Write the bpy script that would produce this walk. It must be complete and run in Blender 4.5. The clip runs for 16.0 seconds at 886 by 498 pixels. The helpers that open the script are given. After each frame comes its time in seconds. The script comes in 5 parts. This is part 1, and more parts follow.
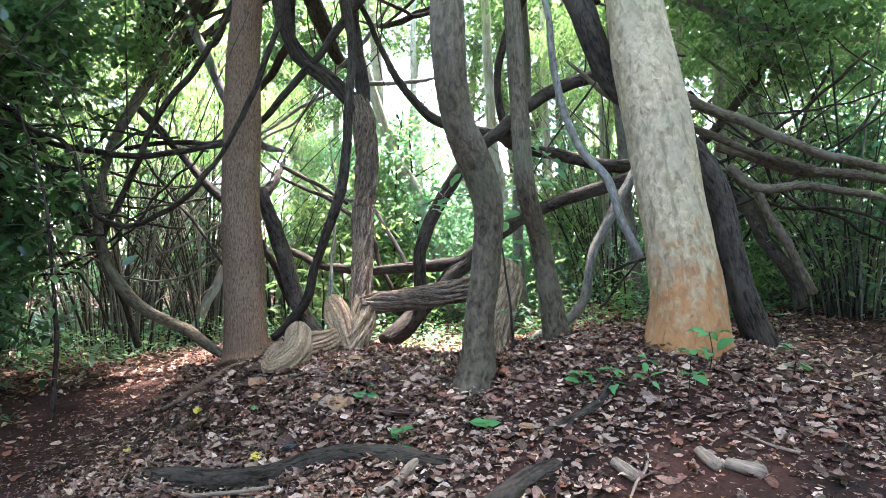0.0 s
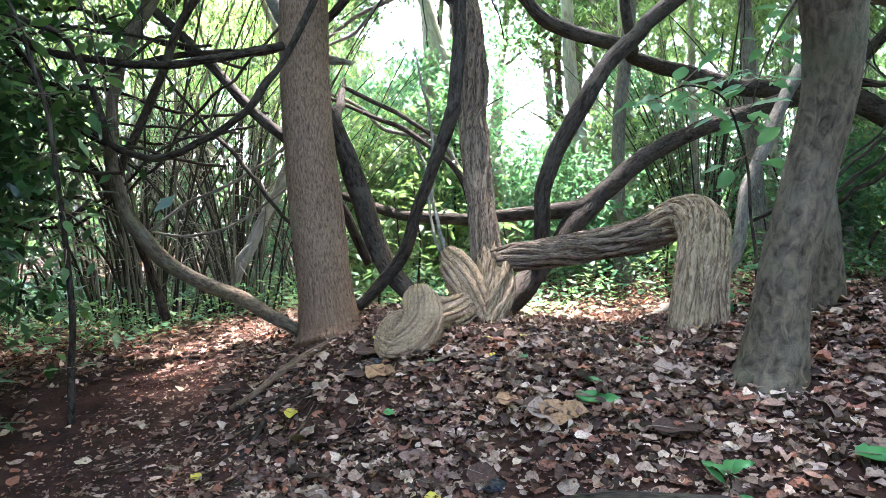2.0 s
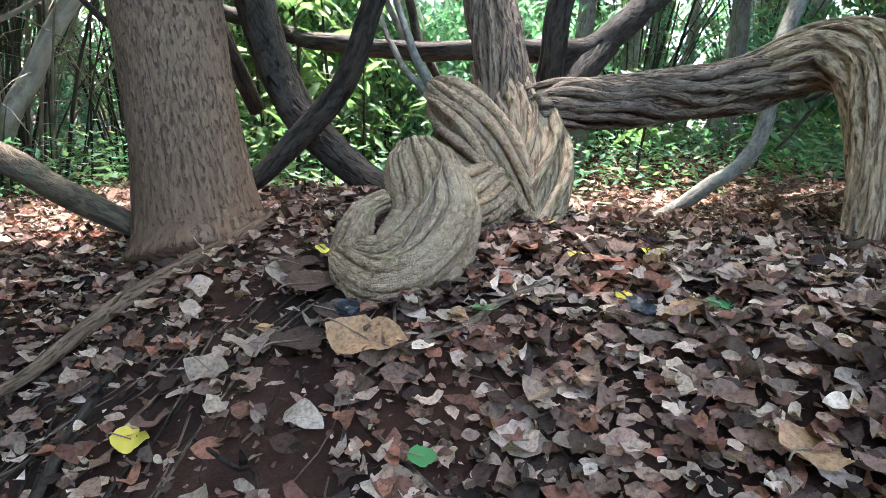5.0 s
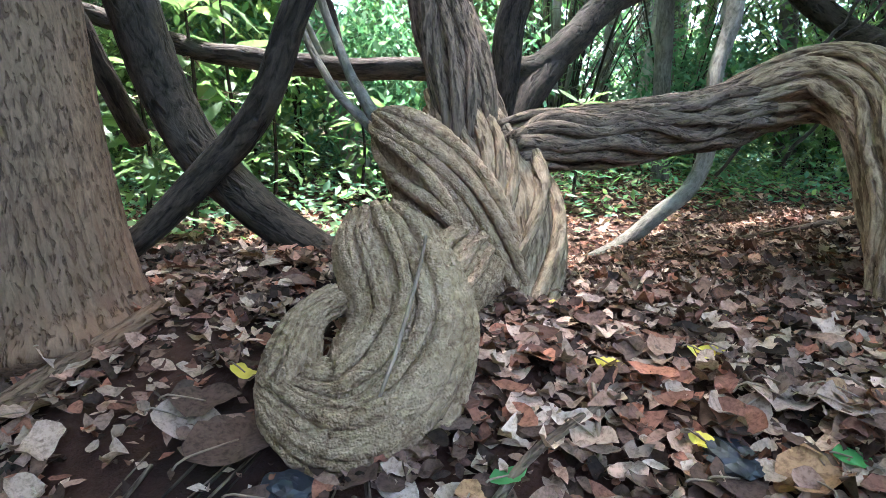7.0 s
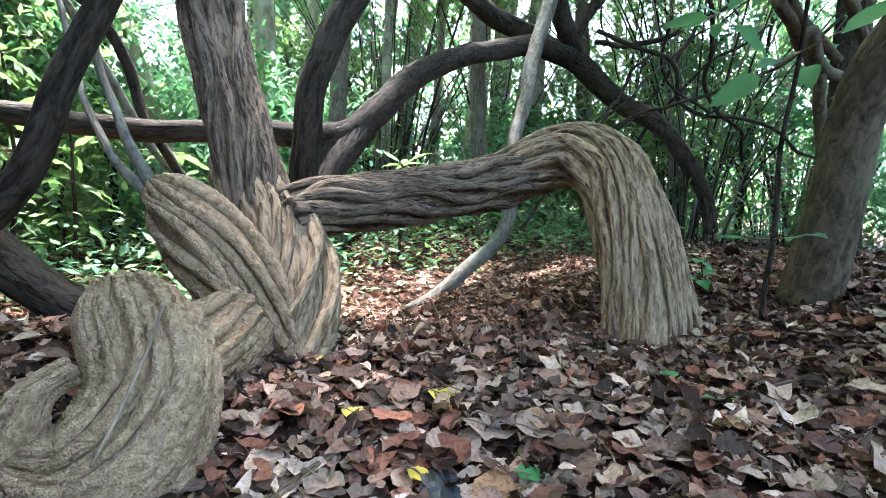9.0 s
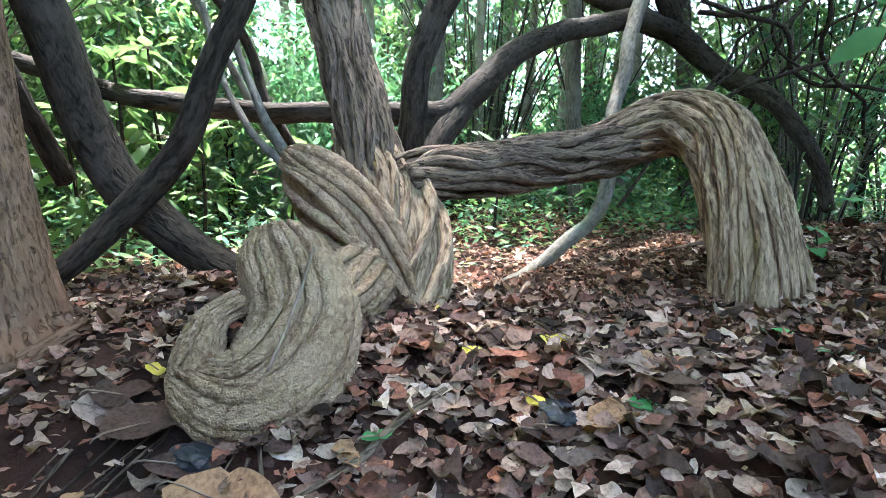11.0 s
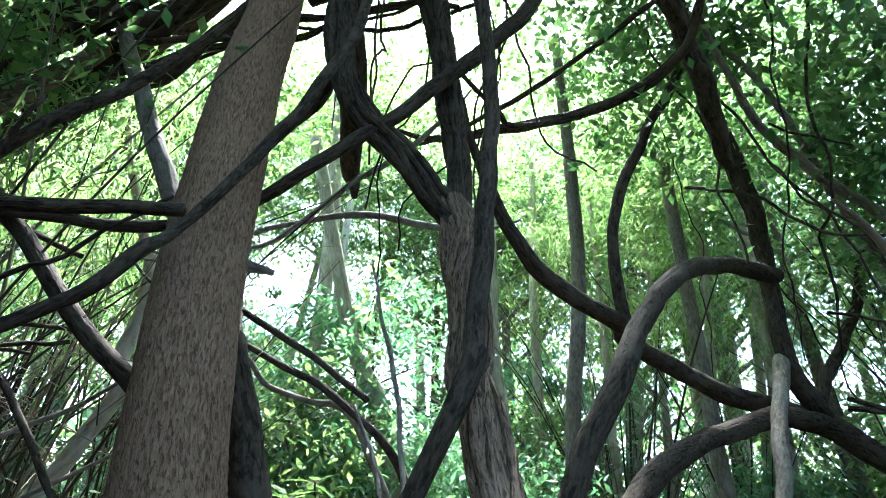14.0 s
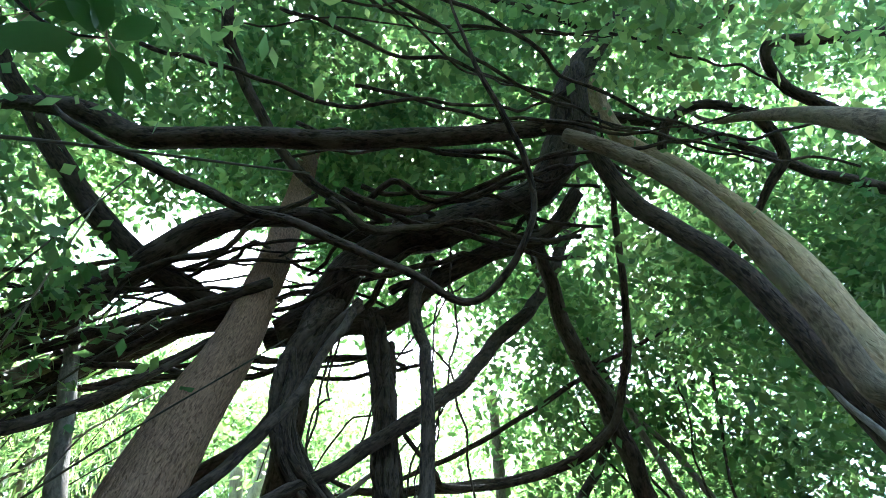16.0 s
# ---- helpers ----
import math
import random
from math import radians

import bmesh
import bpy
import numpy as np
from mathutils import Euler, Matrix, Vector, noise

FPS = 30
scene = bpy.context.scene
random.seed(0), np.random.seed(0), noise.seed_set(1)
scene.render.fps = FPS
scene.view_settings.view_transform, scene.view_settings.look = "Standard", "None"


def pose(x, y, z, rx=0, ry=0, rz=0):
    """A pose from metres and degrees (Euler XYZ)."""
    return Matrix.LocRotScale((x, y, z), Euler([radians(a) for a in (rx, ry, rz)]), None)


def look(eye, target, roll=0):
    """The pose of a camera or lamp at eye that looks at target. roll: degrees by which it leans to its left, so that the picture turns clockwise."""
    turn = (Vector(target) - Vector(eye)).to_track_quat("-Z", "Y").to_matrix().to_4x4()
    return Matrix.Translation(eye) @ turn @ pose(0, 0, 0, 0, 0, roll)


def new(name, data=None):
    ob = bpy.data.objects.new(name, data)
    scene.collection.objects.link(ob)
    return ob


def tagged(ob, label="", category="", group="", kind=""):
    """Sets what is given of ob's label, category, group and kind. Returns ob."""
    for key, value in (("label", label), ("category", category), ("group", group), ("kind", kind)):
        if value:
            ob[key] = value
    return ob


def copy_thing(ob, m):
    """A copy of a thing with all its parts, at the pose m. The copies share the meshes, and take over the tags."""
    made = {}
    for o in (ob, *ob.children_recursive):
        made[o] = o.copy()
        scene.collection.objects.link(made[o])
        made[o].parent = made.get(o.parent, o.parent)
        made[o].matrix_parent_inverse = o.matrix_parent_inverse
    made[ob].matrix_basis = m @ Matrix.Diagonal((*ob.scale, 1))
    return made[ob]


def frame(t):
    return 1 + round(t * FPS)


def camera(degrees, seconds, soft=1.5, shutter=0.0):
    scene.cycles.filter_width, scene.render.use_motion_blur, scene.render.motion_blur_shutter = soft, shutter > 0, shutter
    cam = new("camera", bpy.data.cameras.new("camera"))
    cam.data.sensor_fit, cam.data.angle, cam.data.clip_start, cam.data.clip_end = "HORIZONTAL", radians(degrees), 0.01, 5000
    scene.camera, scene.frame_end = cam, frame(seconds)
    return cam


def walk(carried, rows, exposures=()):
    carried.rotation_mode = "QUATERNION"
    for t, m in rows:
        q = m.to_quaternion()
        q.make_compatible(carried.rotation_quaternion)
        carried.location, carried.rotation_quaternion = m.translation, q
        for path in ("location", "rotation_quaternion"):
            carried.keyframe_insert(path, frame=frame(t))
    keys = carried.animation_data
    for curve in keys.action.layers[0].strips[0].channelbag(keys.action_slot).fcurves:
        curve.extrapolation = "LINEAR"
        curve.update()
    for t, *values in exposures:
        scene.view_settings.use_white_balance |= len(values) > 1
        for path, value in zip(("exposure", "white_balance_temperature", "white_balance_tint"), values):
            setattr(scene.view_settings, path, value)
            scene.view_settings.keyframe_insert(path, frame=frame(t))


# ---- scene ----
cam = camera(74.8, 16.0, soft=0.7)
METRES, EYE, TILT, LEAN, TURN = 8.0, 1.5, 0.0, 0.0, 0.0
ROWS = [
    (0.0, 0.0, 0.0, 0.0, 0.0, 0.0, 0.0),
    (0.5, -0.0569, 0.0617, -0.0074, 0.17, -0.98, -0.12),
    (1.0, -0.1149, 0.13, -0.0143, 0.42, -1.65, 0.07),
    (1.5, -0.1652, 0.182, -0.0207, -0.5, -2.1, 0.41),
    (2.0, -0.2025, 0.2477, -0.0333, -1.64, -3.51, 0.45),
    (2.5, -0.229, 0.3026, -0.0408, -3.75, -5.65, 0.18),
    (3.0, -0.2577, 0.3471, -0.0443, -7.75, -7.14, -0.28),
    (3.5, -0.274, 0.3901, -0.0607, -10.97, -8.73, -1.6),
    (6.0, -0.2828, 0.6499, -0.0932, -20.6, -15.45, -4.09),
    (6.5, -0.2803, 0.6589, -0.0854, -23.44, -14.96, -4.1),
    (7.0, -0.2785, 0.66, -0.0785, -25.79, -12.3, -4.16),
    (7.5, -0.2745, 0.6568, -0.0729, -29.83, -9.6, -4.36),
    (8.0, -0.2562, 0.6464, -0.0683, -39.34, -7.53, -5.34),
    (10.5, -0.2647, 0.6043, -0.069, -39.64, -5.04, -3.46),
    (11.0, -0.2769, 0.6125, -0.0812, -31.44, -7.87, -3.46),
    (11.5, -0.2814, 0.6158, -0.0811, -25.42, -8.54, -3.3),
    (12.0, -0.2838, 0.615, -0.0771, -21.83, -5.65, -3.32),
    (12.5, -0.2877, 0.6152, -0.0687, -19.9, 1.04, -3.1),
    (13.0, -0.2955, 0.608, -0.0464, -18.8, 10.58, -3.11),
    (13.5, -0.3077, 0.5935, -0.0231, -18.54, 18.52, -3.27),
    (14.0, -0.3175, 0.5869, -0.013, -19.82, 25.15, -3.85),
    (14.5, -0.3216, 0.5862, -0.0076, -21.5, 32.72, -4.13),
    (15.0, -0.3239, 0.5761, -0.0024, -23.75, 42.64, -4.41),
    (15.5, -0.33, 0.5694, -0.0004, -26.33, 51.85, -4.65),
    (16.0, -0.3322, 0.5625, 0.0031, -28.26, 57.62, -4.43),
]
walk(cam, [(t, pose(0, 0, EYE, TILT, LEAN, TURN) @ pose(METRES * x, METRES * y, METRES * z, 90 + pitch, roll, yaw)) for t, x, y, z, yaw, pitch, roll in ROWS], exposures=[(0.0, 5.35, 6100, 23), (3.5, 5.45, 5950, 18), (7.0, 5.28, 5800, 15), (11.5, 5.38, 5750, 13), (13.0, 5.35, 5700, 11), (14.5, 4.5, 5650, 9), (16.0, 4.7, 5650, 9)])
# ---- world, sun, exposure ----
SUN_EL, SUN_AZ = radians(68), radians(15)
world = bpy.data.worlds.new("sky")
scene.world = world
world.use_nodes = True
wn = world.node_tree
sky = wn.nodes.new("ShaderNodeTexSky")
sky.sky_type = "NISHITA"
sky.sun_disc = False
sky.sun_elevation, sky.sun_rotation = SUN_EL, SUN_AZ
sky.air_density, sky.dust_density, sky.ozone_density = 1.0, 2.5, 1.0
wn.links.new(sky.outputs[0], wn.nodes["Background"].inputs[0])
wn.nodes["Background"].inputs[1].default_value = 0.15
sun = new("sun", bpy.data.lights.new("sun", "SUN"))
sun.data.energy, sun.data.angle, sun.data.color = 4.8, radians(4.0), (1.0, 0.97, 0.92)
sun.matrix_world = look((0, 0, 0), (-math.sin(SUN_AZ) * math.cos(SUN_EL), -math.cos(SUN_AZ) * math.cos(SUN_EL), -math.sin(SUN_EL)))
sun.location = (0, 0, 30)

# ---- materials ----
def make_mat(name):
    m = bpy.data.materials.new(name)
    m.use_nodes = True
    nt = m.node_tree
    return m, nt, nt.nodes["Principled BSDF"], nt.nodes["Material Output"]


def node(nt, kind, **inputs):
    n = nt.nodes.new(kind)
    for k, v in inputs.items():
        n.inputs[k.replace("_", " ")].default_value = v
    return n


def ramp(nt, src, stops):
    r = nt.nodes.new("ShaderNodeValToRGB")
    e = r.color_ramp.elements
    while len(e) < len(stops):
        e.new(0.5)
    for el, (p, c) in zip(e, stops):
        el.position, el.color = p, (*c, 1)
    nt.links.new(src, r.inputs[0])
    return r.outputs[0]


def mix_col(nt, fac, a, b, mode="MIX"):
    m = nt.nodes.new("ShaderNodeMix")
    m.data_type, m.blend_type = "RGBA", mode
    for sock, v in ((m.inputs[0], fac), (m.inputs[6], a), (m.inputs[7], b)):
        if isinstance(v, (int, float)):
            sock.default_value = v
        elif isinstance(v, tuple):
            sock.default_value = (*v, 1)
        else:
            nt.links.new(v, sock)
    return m.outputs[2]


def bark_mat(name, dark, light, patch, along=5.0, across=34.0, bump=0.6, moss=None, rough=0.85, low=None, cracks=0.0, warts=0.0):
    """Bark, its grain along the stem; patch: blotch colour; moss: a tint in large stains; low: colour of the scraped foot (colour, height)."""
    m, nt, bsdf, out = make_mat(name)
    at = nt.nodes.new("ShaderNodeAttribute")
    at.attribute_name = "bark"
    mp = nt.nodes.new("ShaderNodeMapping")
    mp.inputs["Scale"].default_value = (across, across, along)
    nt.links.new(at.outputs["Vector"], mp.inputs[0])
    n1 = node(nt, "ShaderNodeTexNoise", Scale=1.0, Detail=6.0, Roughness=0.62, Distortion=0.7)
    nt.links.new(mp.outputs[0], n1.inputs["Vector"])
    geo = nt.nodes.new("ShaderNodeNewGeometry")
    n2 = node(nt, "ShaderNodeTexNoise", Scale=3.2, Detail=5.0, Roughness=0.6)
    nt.links.new(geo.outputs["Position"], n2.inputs["Vector"])
    n3 = node(nt, "ShaderNodeTexNoise", Scale=90.0, Detail=3.0)
    nt.links.new(geo.outputs["Position"], n3.inputs["Vector"])
    c = ramp(nt, n1.outputs[0], [(0.3, dark), (0.68, light)])
    f = ramp(nt, n2.outputs[0], [(0.5, (0, 0, 0)), (0.66, (1, 1, 1))])
    c = mix_col(nt, f, c, mix_col(nt, 0.55, c, patch))
    height = n1.outputs[0]
    if cracks:
        mp2 = nt.nodes.new("ShaderNodeMapping")
        mp2.inputs["Scale"].default_value = (cracks, cracks, cracks * 0.24)
        nt.links.new(at.outputs["Vector"], mp2.inputs[0])
        vo = node(nt, "ShaderNodeTexNoise", Scale=1.0, Detail=2.5, Roughness=0.5, Distortion=0.4)
        nt.links.new(mp2.outputs[0], vo.inputs["Vector"])
        crack = ramp(nt, vo.outputs[0], [(0.36, (0, 0, 0)), (0.45, (1, 1, 1))])
        c = mix_col(nt, crack, mix_col(nt, 0.62, c, dark), c)
        height = mix_col(nt, 0.55, n1.outputs[0], crack)
    if moss:
        n4 = node(nt, "ShaderNodeTexNoise", Scale=1.7, Detail=4.0)
        nt.links.new(at.outputs["Vector"], n4.inputs["Vector"])
        f4 = ramp(nt, n4.outputs[0], [(0.52, (0, 0, 0)), (0.72, (0.7, 0.7, 0.7))])
        c = mix_col(nt, f4, c, moss)
    if low:
        sep = nt.nodes.new("ShaderNodeSeparateXYZ")
        nt.links.new(at.outputs["Vector"], sep.inputs[0])
        n5 = node(nt, "ShaderNodeTexNoise", Scale=5.0, Detail=5.0)
        nt.links.new(mp.outputs[0], n5.inputs["Vector"])
        n5.inputs["Scale"].default_value = 0.55
        ma = nt.nodes.new("ShaderNodeMath")
        ma.operation = "MULTIPLY_ADD"
        nt.links.new(n5.outputs[0], ma.inputs[0])
        ma.inputs[1].default_value = 0.8
        half = nt.nodes.new("ShaderNodeMath")
        half.operation = "MULTIPLY"
        half.inputs[1].default_value = 0.4
        nt.links.new(sep.outputs[2], half.inputs[0])
        nt.links.new(half.outputs[0], ma.inputs[2])
        f5 = ramp(nt, ma.outputs[0], [(low[1], (0.9, 0.9, 0.9)), (low[1] + 0.3, (0, 0, 0))])
        c = mix_col(nt, f5, c, mix_col(nt, n1.outputs[0], low[0], tuple(v * 1.9 for v in low[0])))
    c = mix_col(nt, 0.35, c, mix_col(nt, n3.outputs[0], (0.4, 0.4, 0.4), (1, 1, 1)), "MULTIPLY")
    nt.links.new(c, bsdf.inputs["Base Color"])
    bsdf.inputs["Roughness"].default_value = rough
    bsdf.inputs["Specular IOR Level"].default_value = 0.1
    b = node(nt, "ShaderNodeBump", Strength=bump, Distance=0.02)
    nt.links.new(height, b.inputs["Height"])
    b2 = node(nt, "ShaderNodeBump", Strength=0.3, Distance=0.004)
    nt.links.new(n3.outputs[0], b2.inputs["Height"])
    nt.links.new(b.outputs[0], b2.inputs["Normal"])
    last = b2.outputs[0]
    if warts:
        vo = node(nt, "ShaderNodeTexVoronoi", Scale=150.0, Randomness=1.0)
        nt.links.new(geo.outputs["Position"], vo.inputs["Vector"])
        pit = ramp(nt, vo.outputs["Distance"], [(0.1, (1, 1, 1)), (0.75, (0, 0, 0))])
        b3 = node(nt, "ShaderNodeBump", Strength=warts, Distance=0.006)
        nt.links.new(pit, b3.inputs["Height"])
        nt.links.new(last, b3.inputs["Normal"])
        last = b3.outputs[0]
    nt.links.new(last, bsdf.inputs["Normal"])
    return m


def leaf_mat(name, cols, trans=0.5, rough=0.5, spec=0.2, dry=False):
    """A leaf: diffuse and light passing through; cols spread over the single leaves."""
    m, nt, bsdf, out = make_mat(name)
    geo = nt.nodes.new("ShaderNodeNewGeometry")
    n = len(cols)
    c = ramp(nt, geo.outputs["Random Per Island"], [(i / max(1, n - 1), col) for i, col in enumerate(cols)])
    nz = node(nt, "ShaderNodeTexNoise", Scale=28.0 if dry else 9.0, Detail=4.0)
    nt.links.new(geo.outputs["Position"], nz.inputs["Vector"])
    c = mix_col(nt, 0.6 if dry else 0.35, c, mix_col(nt, nz.outputs[0], (0.3, 0.3, 0.3), (1.3, 1.3, 1.3)), "MULTIPLY")
    nt.links.new(c, bsdf.inputs["Base Color"])
    bsdf.inputs["Roughness"].default_value = 0.8 if dry else rough
    bsdf.inputs["Specular IOR Level"].default_value = 0.08 if dry else spec
    if trans:
        tr = nt.nodes.new("ShaderNodeBsdfTranslucent")
        nt.links.new(mix_col(nt, 1.0, c, (1.32, 1.42, 0.98), "MULTIPLY"), tr.inputs[0])
        mx = nt.nodes.new("ShaderNodeMixShader")
        mx.inputs[0].default_value = trans
        nt.links.new(bsdf.outputs[0], mx.inputs[1])
        nt.links.new(tr.outputs[0], mx.inputs[2])
        nt.links.new(mx.outputs[0], out.inputs[0])
    if dry:
        spots = node(nt, "ShaderNodeTexNoise", Scale=75.0, Detail=5.0, Roughness=0.7)
        nt.links.new(geo.outputs["Position"], spots.inputs["Vector"])
        worn = ramp(nt, spots.outputs[0], [(0.36, (0.42, 0.38, 0.36)), (0.55, (1.25, 1.22, 1.18))])
        nt.links.new(mix_col(nt, 0.75, c, worn, "MULTIPLY"), bsdf.inputs["Base Color"])
        b = node(nt, "ShaderNodeBump", Strength=0.6, Distance=0.006)
        nt.links.new(nz.outputs[0], b.inputs["Height"])
        nt.links.new(b.outputs[0], bsdf.inputs["Normal"])
    return m


def soil_mat():
    m, nt, bsdf, out = make_mat("red_soil")
    geo = nt.nodes.new("ShaderNodeNewGeometry")
    n1 = node(nt, "ShaderNodeTexNoise", Scale=2.2, Detail=8.0, Roughness=0.65)
    n2 = node(nt, "ShaderNodeTexNoise", Scale=45.0, Detail=6.0, Roughness=0.7)
    for n in (n1, n2):
        nt.links.new(geo.outputs["Position"], n.inputs["Vector"])
    # Red soil, lowered so that shade in gaps between leaves is in the colour.
    c = ramp(nt, n1.outputs[0], [(0.35, (0.015, 0.007, 0.005)), (0.55, (0.05, 0.02, 0.013)), (0.72, (0.085, 0.04, 0.026))])
    c = mix_col(nt, 0.6, c, mix_col(nt, n2.outputs[0], (0.25, 0.25, 0.25), (1.25, 1.2, 1.15)), "MULTIPLY")
    nt.links.new(c, bsdf.inputs["Base Color"])
    bsdf.inputs["Roughness"].default_value = 0.95
    bsdf.inputs["Specular IOR Level"].default_value = 0.15
    b = node(nt, "ShaderNodeBump", Strength=0.9, Distance=0.02)
    nt.links.new(n2.outputs[0], b.inputs["Height"])
    nt.links.new(b.outputs[0], bsdf.inputs["Normal"])
    return m


BARK_TAN = bark_mat("bark_tan", (0.055, 0.03, 0.018), (0.235, 0.145, 0.09), (0.20, 0.125, 0.078), along=16, across=84, bump=1.0, cracks=84.0, low=((0.10, 0.052, 0.03), 0.34))
BARK_KNOT = bark_mat("bark_knot", (0.11, 0.058, 0.03), (0.46, 0.305, 0.185), (0.47, 0.32, 0.20), along=34, across=56, bump=0.8, warts=0.6)
BARK_ARCH = bark_mat("bark_arch", (0.07, 0.04, 0.022), (0.43, 0.295, 0.18), (0.38, 0.265, 0.165), along=16, across=70, bump=1.0, cracks=34.0, warts=0.3)
BARK_LOG = bark_mat("bark_log", (0.014, 0.008, 0.005), (0.24, 0.162, 0.108), (0.22, 0.155, 0.105), along=12, across=74, bump=1.0, cracks=44.0)
# Dark bark, lowered to near black: overhead vines' underexposed look is in the colour.
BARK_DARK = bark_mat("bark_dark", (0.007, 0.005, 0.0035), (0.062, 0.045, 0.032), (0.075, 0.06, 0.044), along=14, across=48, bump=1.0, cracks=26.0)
BARK_MOSSY = bark_mat("bark_mossy", (0.026, 0.018, 0.011), (0.15, 0.112, 0.072), (0.15, 0.125, 0.083), along=12, across=34, bump=0.8, moss=(0.10, 0.10, 0.056))
BARK_GREY = bark_mat("bark_grey", (0.05, 0.044, 0.035), (0.19, 0.165, 0.13), (0.22, 0.205, 0.165), along=12, across=34, bump=0.7)
BARK_PALE = bark_mat("bark_pale", (0.16, 0.11, 0.062), (0.42, 0.315, 0.19), (0.26, 0.205, 0.13), along=14, across=30, bump=0.9, moss=(0.21, 0.18, 0.115), low=((0.20, 0.085, 0.03), 0.55), cracks=20.0)
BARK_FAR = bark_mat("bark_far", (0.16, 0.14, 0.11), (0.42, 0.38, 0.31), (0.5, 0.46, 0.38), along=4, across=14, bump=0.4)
CULM = bark_mat("bamboo_culm", (0.05, 0.045, 0.03), (0.24, 0.22, 0.16), (0.27, 0.23, 0.165), along=3, across=30, bump=0.1, rough=0.6)
CULM_DARK = bark_mat("bamboo_culm_dark", (0.012, 0.011, 0.008), (0.06, 0.052, 0.036), (0.08, 0.07, 0.045), along=3, across=30, bump=0.1, rough=0.6)
TWIG = bark_mat("dead_twig", (0.10, 0.065, 0.045), (0.32, 0.23, 0.16), (0.26, 0.20, 0.14), along=10, across=60, bump=0.4)
# Paler than real foliage: sunlight on undergrowth and bushes is put into the colour.
LEAF_LIGHT = leaf_mat("leaf_light", [(0.11, 0.19, 0.075), (0.16, 0.25, 0.10), (0.26, 0.33, 0.14), (0.085, 0.145, 0.065), (0.13, 0.20, 0.09)], trans=0.56)
LEAF_MID = leaf_mat("leaf_mid", [(0.05, 0.105, 0.045), (0.075, 0.15, 0.06), (0.13, 0.20, 0.08), (0.045, 0.085, 0.04)], trans=0.5)
LEAF_DARK = leaf_mat("leaf_dark", [(0.02, 0.055, 0.02), (0.035, 0.085, 0.025), (0.05, 0.11, 0.03)], trans=0.35, rough=0.35, spec=0.5)
LEAF_COOL = leaf_mat("leaf_cool", [(0.065, 0.165, 0.09), (0.10, 0.215, 0.12), (0.15, 0.25, 0.13)], trans=0.5, rough=0.4)
# Real leaf browns; the near-black entries put shade between leaves into the colour.
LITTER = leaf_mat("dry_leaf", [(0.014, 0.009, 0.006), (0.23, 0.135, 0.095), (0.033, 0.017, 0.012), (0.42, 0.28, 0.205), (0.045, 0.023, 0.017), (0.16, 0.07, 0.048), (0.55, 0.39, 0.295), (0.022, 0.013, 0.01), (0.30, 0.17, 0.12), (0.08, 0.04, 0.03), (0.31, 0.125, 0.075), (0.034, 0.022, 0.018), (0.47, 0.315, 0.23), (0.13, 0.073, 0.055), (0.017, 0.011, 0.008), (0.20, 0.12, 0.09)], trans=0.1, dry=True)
DRY_ORANGE = leaf_mat("dry_leaf_orange", [(0.27, 0.15, 0.08), (0.30, 0.165, 0.09)], trans=0.12, rough=0.6, dry=True)
DRY_DARK = leaf_mat("dry_leaf_dark", [(0.05, 0.028, 0.02), (0.075, 0.043, 0.032)], trans=0.0, rough=0.5, dry=True)
DRY_PALE = leaf_mat("dry_leaf_pale", [(0.31, 0.215, 0.165), (0.25, 0.165, 0.125)], trans=0.1, rough=0.6, dry=True)
LEAF_YELLOW = leaf_mat("leaf_yellow", [(0.60, 0.42, 0.05), (0.5, 0.38, 0.06)], trans=0.25, rough=0.5)
LEAF_FRESH = leaf_mat("leaf_fresh", [(0.05, 0.17, 0.05), (0.07, 0.20, 0.06)], trans=0.3, rough=0.4)
SOIL = soil_mat()
PLASTIC, _nt, _bsdf, _out = make_mat("dark_blue_plastic")
_bsdf.inputs["Base Color"].default_value, _bsdf.inputs["Roughness"].default_value = (0.004, 0.005, 0.009, 1), 0.6

# ---- mesh helpers ----
rng = np.random.default_rng(7)


def mesh_np(name, verts, faces, mat, smooth=True, bark=None):
    """verts: (n, 3); faces: list of arrays (m, k)."""
    me = bpy.data.meshes.new(name)
    verts = np.asarray(verts, dtype=np.float32)
    me.vertices.add(len(verts))
    me.vertices.foreach_set("co", verts.ravel())
    if not isinstance(faces, list):
        faces = [faces]
    faces = [np.asarray(f, dtype=np.int32) for f in faces if len(f)]
    loops = np.concatenate([f.ravel() for f in faces])
    sizes = np.concatenate([np.full(len(f), f.shape[1], dtype=np.int32) for f in faces])
    me.loops.add(len(loops))
    me.loops.foreach_set("vertex_index", loops)
    me.polygons.add(len(sizes))
    me.polygons.foreach_set("loop_start", np.concatenate([[0], np.cumsum(sizes)[:-1]]).astype(np.int32))
    me.polygons.foreach_set("use_smooth", np.full(len(sizes), smooth))
    if bark is not None:
        a = me.attributes.new("bark", "FLOAT_VECTOR", "POINT")
        a.data.foreach_set("vector", np.asarray(bark, dtype=np.float32).ravel())
    me.update(calc_edges=True)
    me.materials.append(mat)
    return me


def thing(name, label, category, loc=(0, 0, 0), group=""):
    ob = new(name)
    ob.location = loc
    return tagged(ob, label, category, group)


def part(name, me, parent=None, label=""):
    """me holds world places; the part hangs under parent at the same place."""
    ob = new(name, me)
    if parent is not None:
        ob.parent = parent
        ob.matrix_parent_inverse = Matrix.Translation(-parent.location)
    if label:
        ob["label"] = label
    return ob


